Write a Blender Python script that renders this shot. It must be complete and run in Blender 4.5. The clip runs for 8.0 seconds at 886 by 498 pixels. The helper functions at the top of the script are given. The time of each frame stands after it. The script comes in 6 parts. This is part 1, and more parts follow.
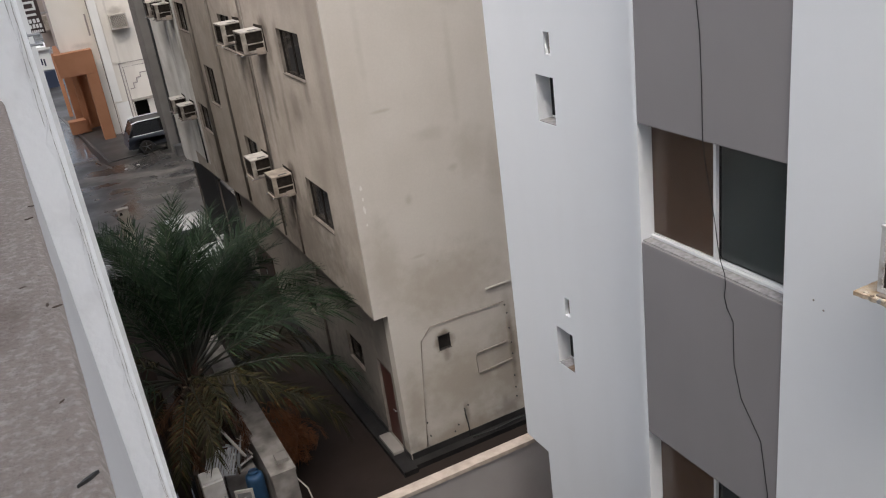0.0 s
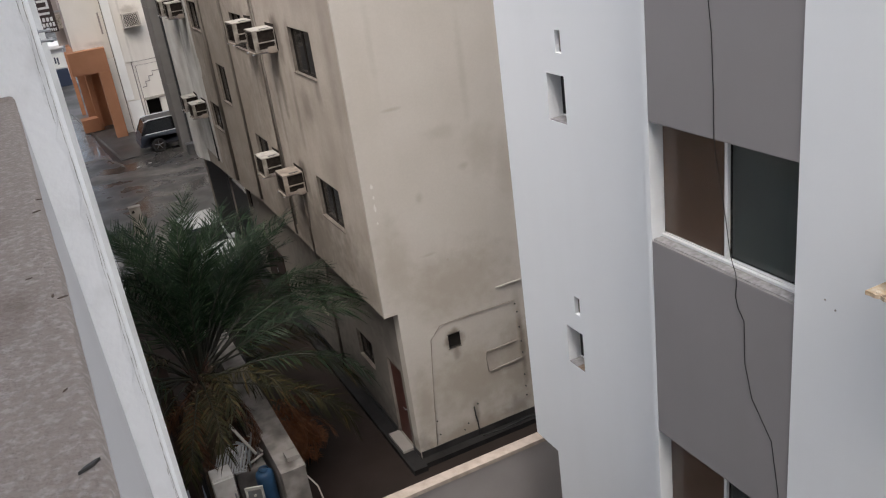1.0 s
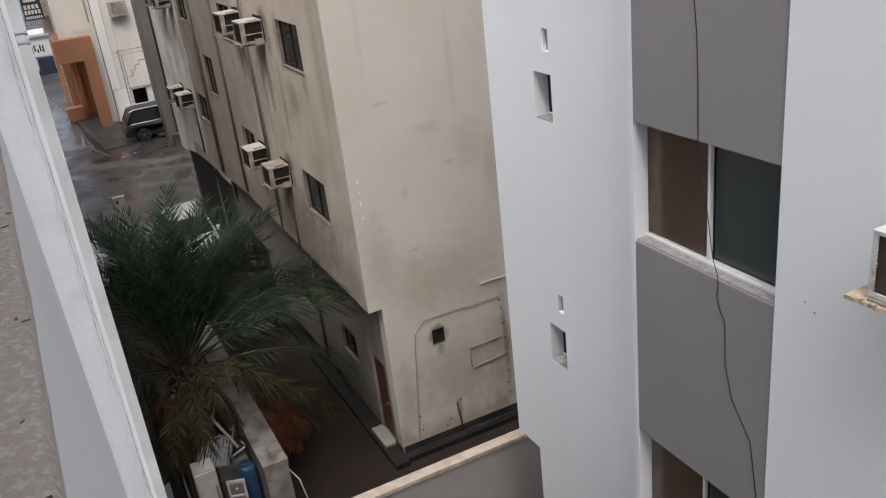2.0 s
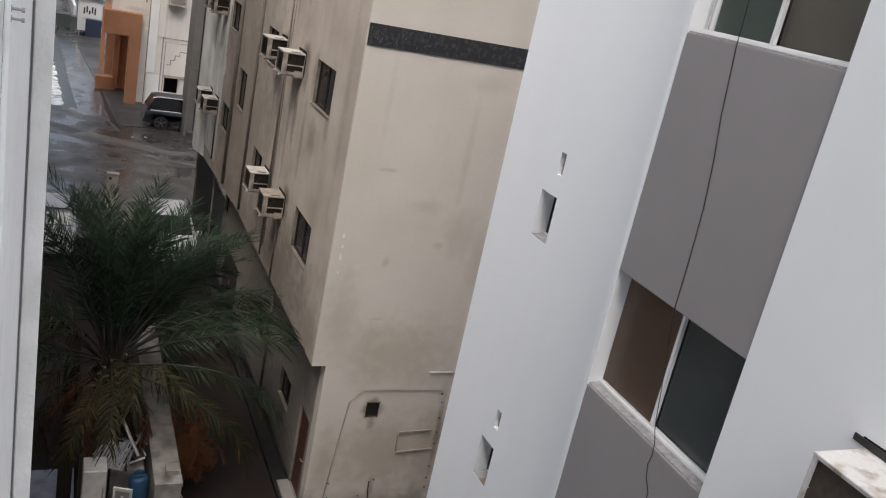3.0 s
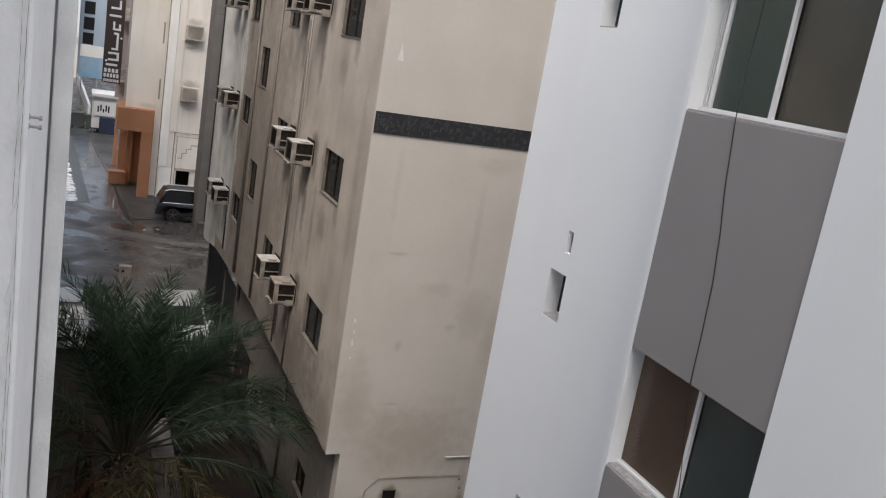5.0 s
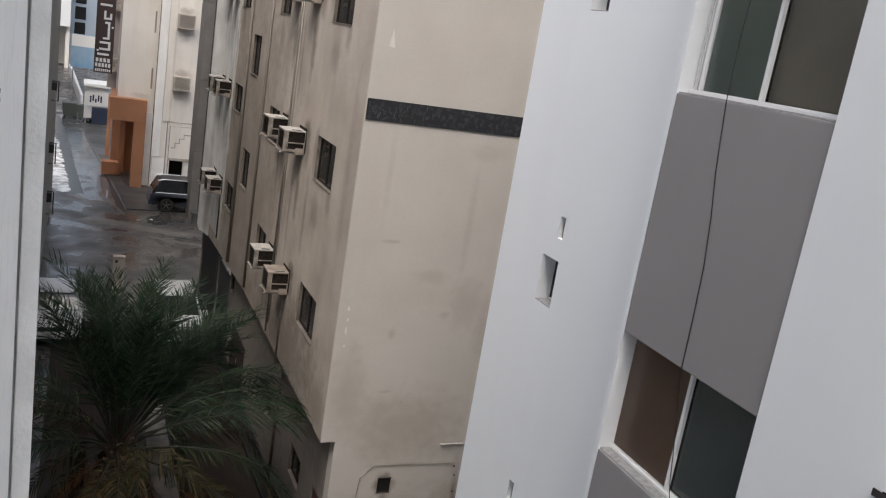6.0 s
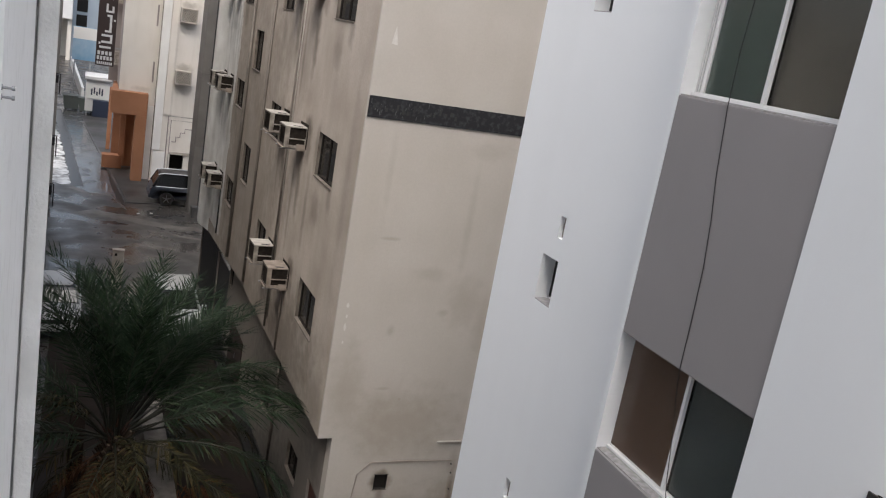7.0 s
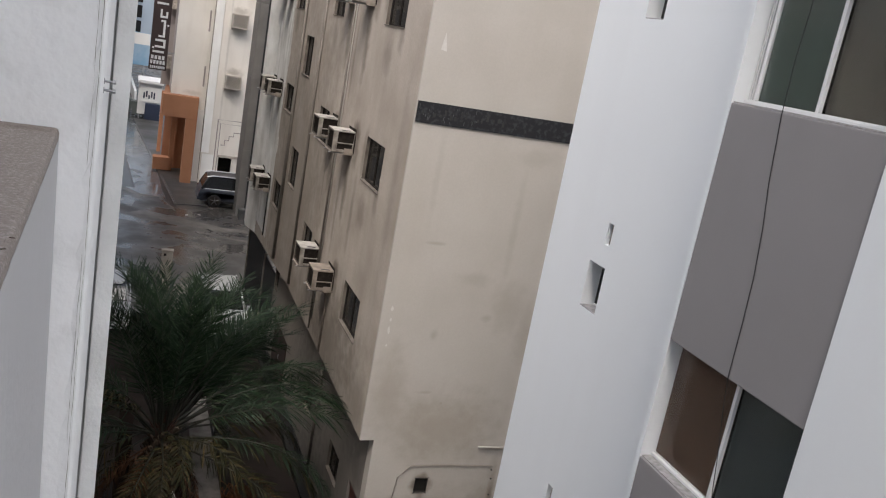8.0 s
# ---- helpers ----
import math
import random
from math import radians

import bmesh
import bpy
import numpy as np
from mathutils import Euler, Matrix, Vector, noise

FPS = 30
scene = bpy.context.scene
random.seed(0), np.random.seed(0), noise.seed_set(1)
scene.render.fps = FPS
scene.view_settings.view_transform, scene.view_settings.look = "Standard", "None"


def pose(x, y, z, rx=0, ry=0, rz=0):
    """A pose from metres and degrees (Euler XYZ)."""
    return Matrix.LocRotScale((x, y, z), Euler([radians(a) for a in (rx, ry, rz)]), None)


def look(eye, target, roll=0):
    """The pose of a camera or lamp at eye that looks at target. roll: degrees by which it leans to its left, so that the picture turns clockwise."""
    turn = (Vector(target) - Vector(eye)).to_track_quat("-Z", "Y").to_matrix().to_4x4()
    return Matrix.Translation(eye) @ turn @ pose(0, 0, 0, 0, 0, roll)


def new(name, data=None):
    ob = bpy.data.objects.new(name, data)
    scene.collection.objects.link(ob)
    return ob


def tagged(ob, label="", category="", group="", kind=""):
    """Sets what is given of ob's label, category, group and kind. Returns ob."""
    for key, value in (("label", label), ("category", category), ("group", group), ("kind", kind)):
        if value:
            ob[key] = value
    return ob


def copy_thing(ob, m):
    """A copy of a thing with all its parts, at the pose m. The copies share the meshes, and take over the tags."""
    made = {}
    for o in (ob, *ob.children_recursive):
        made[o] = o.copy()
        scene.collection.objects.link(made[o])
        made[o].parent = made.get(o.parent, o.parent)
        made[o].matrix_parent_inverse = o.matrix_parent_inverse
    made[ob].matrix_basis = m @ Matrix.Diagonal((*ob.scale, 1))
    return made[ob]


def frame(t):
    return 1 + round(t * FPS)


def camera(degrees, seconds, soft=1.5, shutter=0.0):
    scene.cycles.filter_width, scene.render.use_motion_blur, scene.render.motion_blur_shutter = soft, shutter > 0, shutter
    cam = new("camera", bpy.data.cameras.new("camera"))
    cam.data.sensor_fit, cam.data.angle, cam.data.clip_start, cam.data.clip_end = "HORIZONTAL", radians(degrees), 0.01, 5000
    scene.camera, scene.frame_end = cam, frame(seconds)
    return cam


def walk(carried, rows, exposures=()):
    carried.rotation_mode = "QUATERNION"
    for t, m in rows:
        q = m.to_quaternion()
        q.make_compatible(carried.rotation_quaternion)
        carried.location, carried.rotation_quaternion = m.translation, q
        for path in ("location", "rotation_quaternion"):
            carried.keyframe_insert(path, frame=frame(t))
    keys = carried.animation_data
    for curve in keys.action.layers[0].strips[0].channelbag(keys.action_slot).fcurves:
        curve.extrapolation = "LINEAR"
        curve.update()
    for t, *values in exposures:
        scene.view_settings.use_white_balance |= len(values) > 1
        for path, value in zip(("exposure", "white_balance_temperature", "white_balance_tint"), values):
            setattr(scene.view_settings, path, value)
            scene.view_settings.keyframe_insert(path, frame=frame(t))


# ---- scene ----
cam = camera(54.9, 8.0, soft=1.15)

# ---- the camera and its walk ----
PATH = [
    (0, (-0.042, 0.784, 11.197), (0.71, 2.462, 10.41), -7.9),
    (0.5, (-0.0421, 0.7799, 11.1954), (0.7025, 2.4828, 10.4032), -7.96),
    (1, (-0.0388, 0.7805, 11.1923), (0.6884, 2.4638, 10.4082), -8.02),
    (1.2, (-0.0439, 0.772, 11.1974), (0.6715, 2.4315, 10.4242), -8.01),
    (2.3, (0.004, 0.774, 11.239), (0.802, 2.422, 10.434), -5.1),
    (2.5, (0.025, 0.776, 11.263), (0.837, 2.418, 10.46), -2.0),
    (2.6, (0.043, 0.802, 11.275), (0.860, 2.443, 10.470), 0.4),
    (2.7, (0.068, 0.806, 11.285), (0.886, 2.453, 10.499), 4.0),
    (2.8, (0.053, 0.774, 11.267), (0.878, 2.439, 10.527), 8.6),
    (2.9, (0.060, 0.803, 11.254), (0.885, 2.495, 10.574), 10.8),
    (3, (0.071, 0.82, 11.256), (0.893, 2.532, 10.63), 12.0),
    (3.1, (0.060, 0.820, 11.264), (0.874, 2.556, 10.698), 12.9),
    (3.2, (0.057, 0.802, 11.26), (0.875, 2.553, 10.746), 14.1),
    (3.3, (0.035, 0.795, 11.258), (0.853, 2.558, 10.793), 13.8),
    (3.5, (0.026, 0.759, 11.28), (0.829, 2.541, 10.855), 13.3),
    (4, (0.039, 0.772, 11.278), (0.826, 2.56, 10.849), 12.7),
    (4.2, (0.034, 0.778, 11.271), (0.816, 2.567, 10.837), 12.3),
    (5.3, (0.097, 0.798, 11.272), (0.89, 2.578, 10.819), 9.1),
    (5.5, (0.114, 0.793, 11.259), (0.908, 2.571, 10.803), 9.1),
    (6, (0.121, 0.803, 11.246), (0.92, 2.575, 10.772), 9.3),
    (6.5, (0.118, 0.795, 11.25), (0.925, 2.561, 10.771), 9.7),
    (7, (0.101, 0.791, 11.256), (0.902, 2.56, 10.777), 10.1),
    (7.5, (0.071, 0.769, 11.238), (0.862, 2.541, 10.756), 10.5),
    (8, (0.03, 0.745, 11.235), (0.739, 2.552, 10.754), 10.5),
]
walk(cam, [(t, look(eye, target, roll)) for t, eye, target, roll in PATH], [(0, 0.96), (2.3, 0.98), (3.0, 0.90), (4.0, 0.74), (5.3, 0.77), (7.5, 0.79), (8, 0.86)])

# ---- light ----
world = bpy.data.worlds.new("overcast_sky")
scene.world = world
world.use_nodes = True
wn = world.node_tree
sky = wn.nodes.new("ShaderNodeTexSky")
sky.sky_type, sky.sun_disc = "NISHITA", False
sky.sun_elevation, sky.sun_rotation = radians(60), radians(217)
sky.dust_density, sky.ozone_density = 6.0, 1.0
grey_sky = wn.nodes.new("ShaderNodeHueSaturation")
grey_sky.inputs["Saturation"].default_value = 0.62
wn.links.new(sky.outputs[0], grey_sky.inputs["Color"])
wn.links.new(grey_sky.outputs[0], wn.nodes["Background"].inputs[0])
wn.nodes["Background"].inputs[1].default_value = 0.15
sun_data = bpy.data.lights.new("sun", "SUN")
sun_data.energy, sun_data.angle, sun_data.color = 0.552, radians(40), (1.0, 0.99, 0.98)
sun = new("sun", sun_data)
sun.matrix_world = look((-13.5, -18, 40), (0, 0, 0))

# ---- materials ----


def mat(name, color, rough=0.8, metal=0.0, tint=None, scale=3.0, amount=0.5, bump=0.0, bump_scale=60.0,
        streak=None, streak_amount=0.0, spec=0.5, rough_var=0.0, fine=0.0, low=0.35, high=0.7):
    """A surface: base colour, broad stains towards tint, vertical streaks, fine grain and relief."""
    m = bpy.data.materials.new(name)
    m.use_nodes = True
    nt = m.node_tree
    n, l = nt.nodes, nt.links
    b = n["Principled BSDF"]
    b.inputs["Roughness"].default_value = rough
    b.inputs["Metallic"].default_value = metal
    b.inputs["Specular IOR Level"].default_value = spec
    co = n.new("ShaderNodeTexCoord").outputs["Object"]

    def noise_at(s, detail=6.0, stretch=None):
        t = n.new("ShaderNodeTexNoise")
        t.inputs["Scale"].default_value, t.inputs["Detail"].default_value = s, detail
        src = co
        if stretch:
            mp = n.new("ShaderNodeMapping")
            mp.inputs["Scale"].default_value = stretch
            l.new(co, mp.inputs[0])
            src = mp.outputs[0]
        l.new(src, t.inputs["Vector"])
        return t.outputs[0]

    def ramp(src, a, c):
        r = n.new("ShaderNodeMapRange")
        r.inputs[1].default_value, r.inputs[2].default_value = a, c
        l.new(src, r.inputs[0])
        return r.outputs[0]

    def blend(fac, k, base, other):
        mul = n.new("ShaderNodeMath")
        mul.operation = "MULTIPLY"
        mul.inputs[1].default_value = k
        l.new(fac, mul.inputs[0])
        mx = n.new("ShaderNodeMix")
        mx.data_type = "RGBA"
        l.new(mul.outputs[0], mx.inputs[0])
        for idx, v in ((6, base), (7, other)):
            if isinstance(v, tuple):
                mx.inputs[idx].default_value = (*v, 1)
            else:
                l.new(v, mx.inputs[idx])
        return mx.outputs[2]

    out = tuple(color)
    if tint:
        out = blend(ramp(noise_at(scale), low, high), amount, out, tuple(tint))
    if streak:
        out = blend(ramp(noise_at(1.0, 8.0, (1.5, 1.5, 0.2)), 0.48, 0.72), streak_amount, out, tuple(streak))
    if fine:
        out = blend(ramp(noise_at(bump_scale * 0.7, 3.0), 0.35, 0.65), fine, out, tuple(c * 0.55 for c in color))
    if isinstance(out, tuple):
        b.inputs["Base Color"].default_value = (*out, 1)
    else:
        l.new(out, b.inputs["Base Color"])
    if rough_var:
        r = n.new("ShaderNodeMapRange")
        r.inputs[1].default_value, r.inputs[2].default_value = 0.35, 0.65
        r.inputs[3].default_value, r.inputs[4].default_value = max(0.03, rough - rough_var), min(1, rough + rough_var)
        l.new(noise_at(scale * 0.6), r.inputs[0])
        l.new(r.outputs[0], b.inputs["Roughness"])
    if bump:
        bp = n.new("ShaderNodeBump")
        bp.inputs["Strength"].default_value, bp.inputs["Distance"].default_value = bump, 0.01
        l.new(noise_at(bump_scale, 5.0), bp.inputs["Height"])
        l.new(bp.outputs[0], b.inputs["Normal"])
    return m


def soil_and_shade(m, spots, color, ragged=0.9):
    """Soot, damp and painted shade on a surface: each spot is a centre, its half sizes and its strength; ragged by
    noise.
    """
    nt = m.node_tree
    n, l = nt.nodes, nt.links
    b = n["Principled BSDF"]
    co = n.new("ShaderNodeTexCoord").outputs["Object"]
    ns = n.new("ShaderNodeTexNoise")
    ns.inputs["Scale"].default_value, ns.inputs["Detail"].default_value = 4.5, 7.0
    l.new(co, ns.inputs["Vector"])
    wob = n.new("ShaderNodeMath")
    wob.operation, wob.inputs[1].default_value = "MULTIPLY", ragged
    l.new(ns.outputs[0], wob.inputs[0])
    total = None
    for c, h, k in spots:
        a = n.new("ShaderNodeVectorMath")
        a.operation, a.inputs[1].default_value = "SUBTRACT", c
        l.new(co, a.inputs[0])
        d = n.new("ShaderNodeVectorMath")
        d.operation, d.inputs[1].default_value = "DIVIDE", h
        l.new(a.outputs[0], d.inputs[0])
        e = n.new("ShaderNodeVectorMath")
        e.operation = "LENGTH"
        l.new(d.outputs[0], e.inputs[0])
        s = n.new("ShaderNodeMath")
        s.operation = "ADD"
        l.new(e.outputs["Value"], s.inputs[0])
        l.new(wob.outputs[0], s.inputs[1])
        r = n.new("ShaderNodeMapRange")
        r.interpolation_type = "SMOOTHSTEP"
        for i, v in ((1, ragged * 0.5 + 0.1), (2, ragged * 0.5 + 1.0), (3, k), (4, 0.0)):
            r.inputs[i].default_value = v
        l.new(s.outputs[0], r.inputs[0])
        if total is None:
            total = r.outputs[0]
        else:
            mx = n.new("ShaderNodeMath")
            mx.operation = "MAXIMUM"
            l.new(total, mx.inputs[0])
            l.new(r.outputs[0], mx.inputs[1])
            total = mx.outputs[0]
    old = b.inputs["Base Color"].links[0].from_socket
    mix = n.new("ShaderNodeMix")
    mix.data_type = "RGBA"
    l.new(total, mix.inputs[0])
    l.new(old, mix.inputs[6])
    mix.inputs[7].default_value = (*color, 1)
    l.new(mix.outputs[2], b.inputs["Base Color"])
    return m


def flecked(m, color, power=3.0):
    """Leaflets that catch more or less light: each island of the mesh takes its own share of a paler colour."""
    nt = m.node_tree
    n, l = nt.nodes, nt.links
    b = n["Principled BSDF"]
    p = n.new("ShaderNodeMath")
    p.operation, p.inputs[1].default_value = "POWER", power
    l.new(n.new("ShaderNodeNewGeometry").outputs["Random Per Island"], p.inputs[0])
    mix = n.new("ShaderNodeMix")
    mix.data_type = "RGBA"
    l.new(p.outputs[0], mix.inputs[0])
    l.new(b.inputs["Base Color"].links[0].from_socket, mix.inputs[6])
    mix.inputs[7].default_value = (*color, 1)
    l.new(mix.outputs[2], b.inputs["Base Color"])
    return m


def glass(name, color, rough=0.03, ior=1.45):
    m = bpy.data.materials.new(name)
    m.use_nodes = True
    b = m.node_tree.nodes["Principled BSDF"]
    b.inputs["Base Color"].default_value = (*color, 1)
    b.inputs["Transmission Weight"].default_value = 1.0
    b.inputs["Roughness"].default_value = rough
    b.inputs["IOR"].default_value = ior
    return m


M_white = mat("white_wall_paint", (0.808, 0.828, 0.842), 0.75, tint=(0.742, 0.76, 0.773), scale=0.6, amount=0.35, bump=0.03, bump_scale=25, streak=(0.725, 0.738, 0.742), streak_amount=0.25)
M_whitelip = mat("chipped_white_paint", (0.90, 0.90, 0.895), 0.75, tint=(0.66, 0.655, 0.64), scale=13, amount=0.4, bump=0.2, bump_scale=60, low=0.54, high=0.74, streak=(0.76, 0.75, 0.73), streak_amount=0.2)
M_finpaint = mat("stained_grey_white_paint", (0.86, 0.86, 0.845), 0.8, tint=(0.60, 0.60, 0.58), scale=5, amount=0.6, bump=0.3, streak=(0.46, 0.46, 0.44), streak_amount=0.25)
M_grey = mat("grey_panel_paint", (0.262, 0.245, 0.249), 0.8, tint=(0.225, 0.211, 0.215), scale=0.9, amount=0.5, bump=0.03, bump_scale=40, streak=(0.20, 0.19, 0.19), streak_amount=0.25)
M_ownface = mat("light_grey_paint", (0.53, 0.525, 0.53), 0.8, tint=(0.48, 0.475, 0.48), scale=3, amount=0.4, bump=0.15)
# weathered plaster, its colour lowered for the shade below the overhang
M_beige_dirt_shade = mat("weathered_shade_darkened_plaster", (0.235, 0.212, 0.188), 0.9, tint=(0.17, 0.15, 0.128), scale=0.55, amount=0.65, bump=0.3, bump_scale=35,
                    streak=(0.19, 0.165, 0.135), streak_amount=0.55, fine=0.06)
M_southwall = mat("aged_beige_plaster", (0.50, 0.464, 0.418), 0.9, tint=(0.42, 0.382, 0.332), scale=0.8, amount=0.5, bump=0.25, bump_scale=35,
                  streak=(0.41, 0.365, 0.30), streak_amount=0.25, fine=0.06)
M_sidewall = mat("sooty_shade_darkened_plaster", (0.485, 0.428, 0.37), 0.9, tint=(0.285, 0.236, 0.19), scale=0.9, amount=0.6, bump=0.3, bump_scale=35,
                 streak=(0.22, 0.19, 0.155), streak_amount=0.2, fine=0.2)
M_sill_dark = mat("sooty_window_sill", (0.10, 0.087, 0.076), 0.9, tint=(0.06, 0.05, 0.045), scale=6, amount=0.6)
M_sill_side = mat("rain_streaked_plaster_sill", (0.17, 0.145, 0.122), 0.9, tint=(0.075, 0.062, 0.05), scale=5, amount=0.8, bump=0.3)
M_cream = mat("cream_plaster", (0.77, 0.725, 0.66), 0.9, tint=(0.64, 0.59, 0.52), scale=0.5, amount=0.5, bump=0.2, streak=(0.45, 0.4, 0.33), streak_amount=0.3)
M_limewash = mat("limewashed_plaster", (0.86, 0.845, 0.81), 0.9, tint=(0.74, 0.72, 0.68), scale=1.1, amount=0.5, bump=0.2, streak=(0.62, 0.59, 0.54), streak_amount=0.3)
M_screen = mat("grimy_cream_screen", (0.50, 0.455, 0.40), 0.9, tint=(0.22, 0.19, 0.16), scale=3, amount=0.7, bump=0.2)
M_palewall = mat("pale_peeling_plaster", (0.82, 0.815, 0.79), 0.9, tint=(0.46, 0.44, 0.40), scale=1.2, amount=0.6, bump=0.3, streak=(0.3, 0.28, 0.25), streak_amount=0.4)
M_orange = mat("orange_painted_plaster", (0.36, 0.165, 0.085), 0.8, tint=(0.26, 0.11, 0.05), scale=1, amount=0.5, bump=0.15)
M_mauve = mat("mauve_grey_plaster", (0.33, 0.29, 0.275), 0.9, tint=(0.26, 0.23, 0.22), scale=1, amount=0.5)
M_coping = mat("cream_coping", (0.52, 0.44, 0.37), 0.85, tint=(0.30, 0.24, 0.19), scale=6, amount=0.6, bump=0.3)
M_wallgrey = mat("grey_boundary_wall_paint", (0.36, 0.335, 0.325), 0.85, tint=(0.28, 0.255, 0.245), scale=0.9, amount=0.6, bump=0.2)
M_black = mat("black_granite_band", (0.020, 0.020, 0.022), 0.5, spec=0.3, tint=(0.06, 0.06, 0.065), scale=14, amount=0.7, bump=0.3, bump_scale=25, low=0.5, high=0.65)
M_plinth = mat("black_damp_plinth", (0.018, 0.017, 0.017), 0.5, tint=(0.05, 0.047, 0.045), scale=3, amount=0.6, bump=0.3)
# near-black colour stands in for the shade of unlit rooms and hollows
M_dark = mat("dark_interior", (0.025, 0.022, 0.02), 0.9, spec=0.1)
M_asphalt = mat("wet_asphalt", (0.042, 0.0405, 0.0405), 0.32, tint=(0.088, 0.078, 0.068), scale=0.9, amount=0.8, bump=0.12, bump_scale=30, rough_var=0.2, fine=0.2)
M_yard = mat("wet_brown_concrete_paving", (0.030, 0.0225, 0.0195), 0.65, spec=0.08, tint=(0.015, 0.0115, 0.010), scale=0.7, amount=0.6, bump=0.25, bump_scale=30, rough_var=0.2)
M_walk = mat("wet_dark_footway", (0.035, 0.034, 0.034), 0.42, tint=(0.08, 0.075, 0.07), scale=0.5, amount=0.6, bump=0.15, bump_scale=30, rough_var=0.2)
M_foot = mat("wet_black_footway", (0.013, 0.0122, 0.012), 0.5, spec=0.2, tint=(0.035, 0.033, 0.032), scale=2, amount=0.5, bump=0.2, rough_var=0.15)
M_conduit = mat("plastered_over_conduit", (0.31, 0.275, 0.24), 0.9, tint=(0.22, 0.18, 0.145), scale=5, amount=0.7, bump=0.4)
M_conc = mat("grainy_concrete", (0.30, 0.256, 0.228), 0.95, tint=(0.42, 0.378, 0.35), scale=190, amount=0.7, bump=0.5, bump_scale=260, fine=0.3, low=0.5, high=0.62)
soil_and_shade(M_conc, [((-0.10, 1.40, 10.96), (0.025, 0.045, 1), 0.6), ((-0.12, 1.36, 10.96), (0.035, 0.03, 1), 0.5), ((-0.085, 1.135, 10.96), (0.02, 0.02, 1), 0.6), ((-0.13, 1.62, 10.96), (0.04, 0.08, 1), 0.35),
              ((-0.14, 2.33, 10.96), (0.12, 0.05, 1), 0.6)], (0.16, 0.122, 0.098), 1.3)
# base colour carries the blue-grey sky reflection of the wet lane
M_lane = mat("sky_tinted_wet_asphalt", (0.115, 0.122, 0.133), 0.18, tint=(0.045, 0.046, 0.049), scale=1.4, amount=0.85, bump=0.08, bump_scale=14, rough_var=0.12)
M_channel = mat("black_wet_gutter", (0.020, 0.020, 0.021), 0.3, tint=(0.05, 0.05, 0.052), scale=1.5, amount=0.5, bump=0.1)
# pale patches paint the sky's glare on the puddle
M_puddle_glare = mat("puddle_with_painted_sky_glare", (0.78, 0.80, 0.81), 0.45, tint=(0.12, 0.127, 0.135), scale=1.6, amount=0.95, rough_var=0.12, low=0.44, high=0.64)
M_worn = mat("worn_pale_asphalt", (0.145, 0.132, 0.117), 0.45, tint=(0.06, 0.054, 0.05), scale=1.1, amount=0.85, rough_var=0.15, low=0.4, high=0.65)
M_wetkerb = mat("wet_concrete_kerb", (0.13, 0.128, 0.125), 0.4, tint=(0.05, 0.049, 0.048), scale=1.3, amount=0.9, low=0.4, high=0.6)
M_mesh = mat("dusty_brown_grille_mesh", (0.068, 0.05, 0.039), 0.8, tint=(0.04, 0.029, 0.023), scale=20, amount=0.7, fine=0.3)
M_crack = mat("dirt_in_paint_crack", (0.34, 0.315, 0.28), 0.9, tint=(0.20, 0.18, 0.15), scale=30, amount=0.6)
M_kerb = mat("concrete", (0.24, 0.22, 0.205), 0.85, tint=(0.2, 0.185, 0.17), scale=3, amount=0.6, bump=0.35)
M_greycol = mat("grey_concrete_column", (0.15, 0.139, 0.127), 0.8, tint=(0.085, 0.078, 0.07), scale=1.2, amount=0.5, bump=0.25, streak=(0.1, 0.1, 0.1), streak_amount=0.3)
M_ac = mat("dirty_white_metal", (0.33, 0.30, 0.265), 0.65, tint=(0.085, 0.069, 0.055), scale=7, amount=0.9, bump=0.1)
M_ac_dark = mat("soot_blackened_metal", (0.12, 0.10, 0.085), 0.7, tint=(0.045, 0.037, 0.031), scale=7, amount=0.7)
M_ac_brown = mat("soot_browned_metal", (0.30, 0.255, 0.215), 0.65, tint=(0.13, 0.10, 0.08), scale=6, amount=0.8, bump=0.1)
M_actop = mat("rain_stained_white_metal", (0.47, 0.445, 0.41), 0.6, tint=(0.22, 0.19, 0.16), scale=7, amount=0.6)
M_peel = mat("peeling_white_enamel", (0.60, 0.59, 0.575), 0.7, tint=(0.30, 0.245, 0.19), scale=8, amount=0.85, bump=0.4, bump_scale=50, low=0.48, high=0.66, fine=0.15)
M_rustdark = mat("rusty_dirty_sill", (0.17, 0.105, 0.062), 0.9, tint=(0.32, 0.27, 0.22), scale=20, amount=0.7, bump=0.4)
M_rust = mat("rusty_sill_timber", (0.42, 0.30, 0.18), 0.9, tint=(0.62, 0.57, 0.48), scale=14, amount=0.8, bump=0.5, bump_scale=70)
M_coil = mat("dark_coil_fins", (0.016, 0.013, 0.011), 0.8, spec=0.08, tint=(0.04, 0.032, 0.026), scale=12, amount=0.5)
M_pipe = mat("grey_plastic_pipe", (0.25, 0.222, 0.195), 0.7, tint=(0.14, 0.12, 0.10), scale=3, amount=0.5)
M_pipewhite = mat("white_plastic_pipe", (0.45, 0.42, 0.38), 0.55, tint=(0.30, 0.265, 0.225), scale=5, amount=0.5)
M_frame = mat("white_aluminium", (0.72, 0.72, 0.72), 0.4)
M_frame_dark = mat("dark_brown_frame", (0.02, 0.0165, 0.0145), 0.9, spec=0.1)
M_sill = mat("dusty_stone_sill", (0.36, 0.35, 0.35), 0.85, tint=(0.17, 0.16, 0.157), scale=22, amount=0.75, bump=0.3)
M_glass_clear = glass("clear_window_glass", (0.86, 0.84, 0.80), 0.16, 1.3)
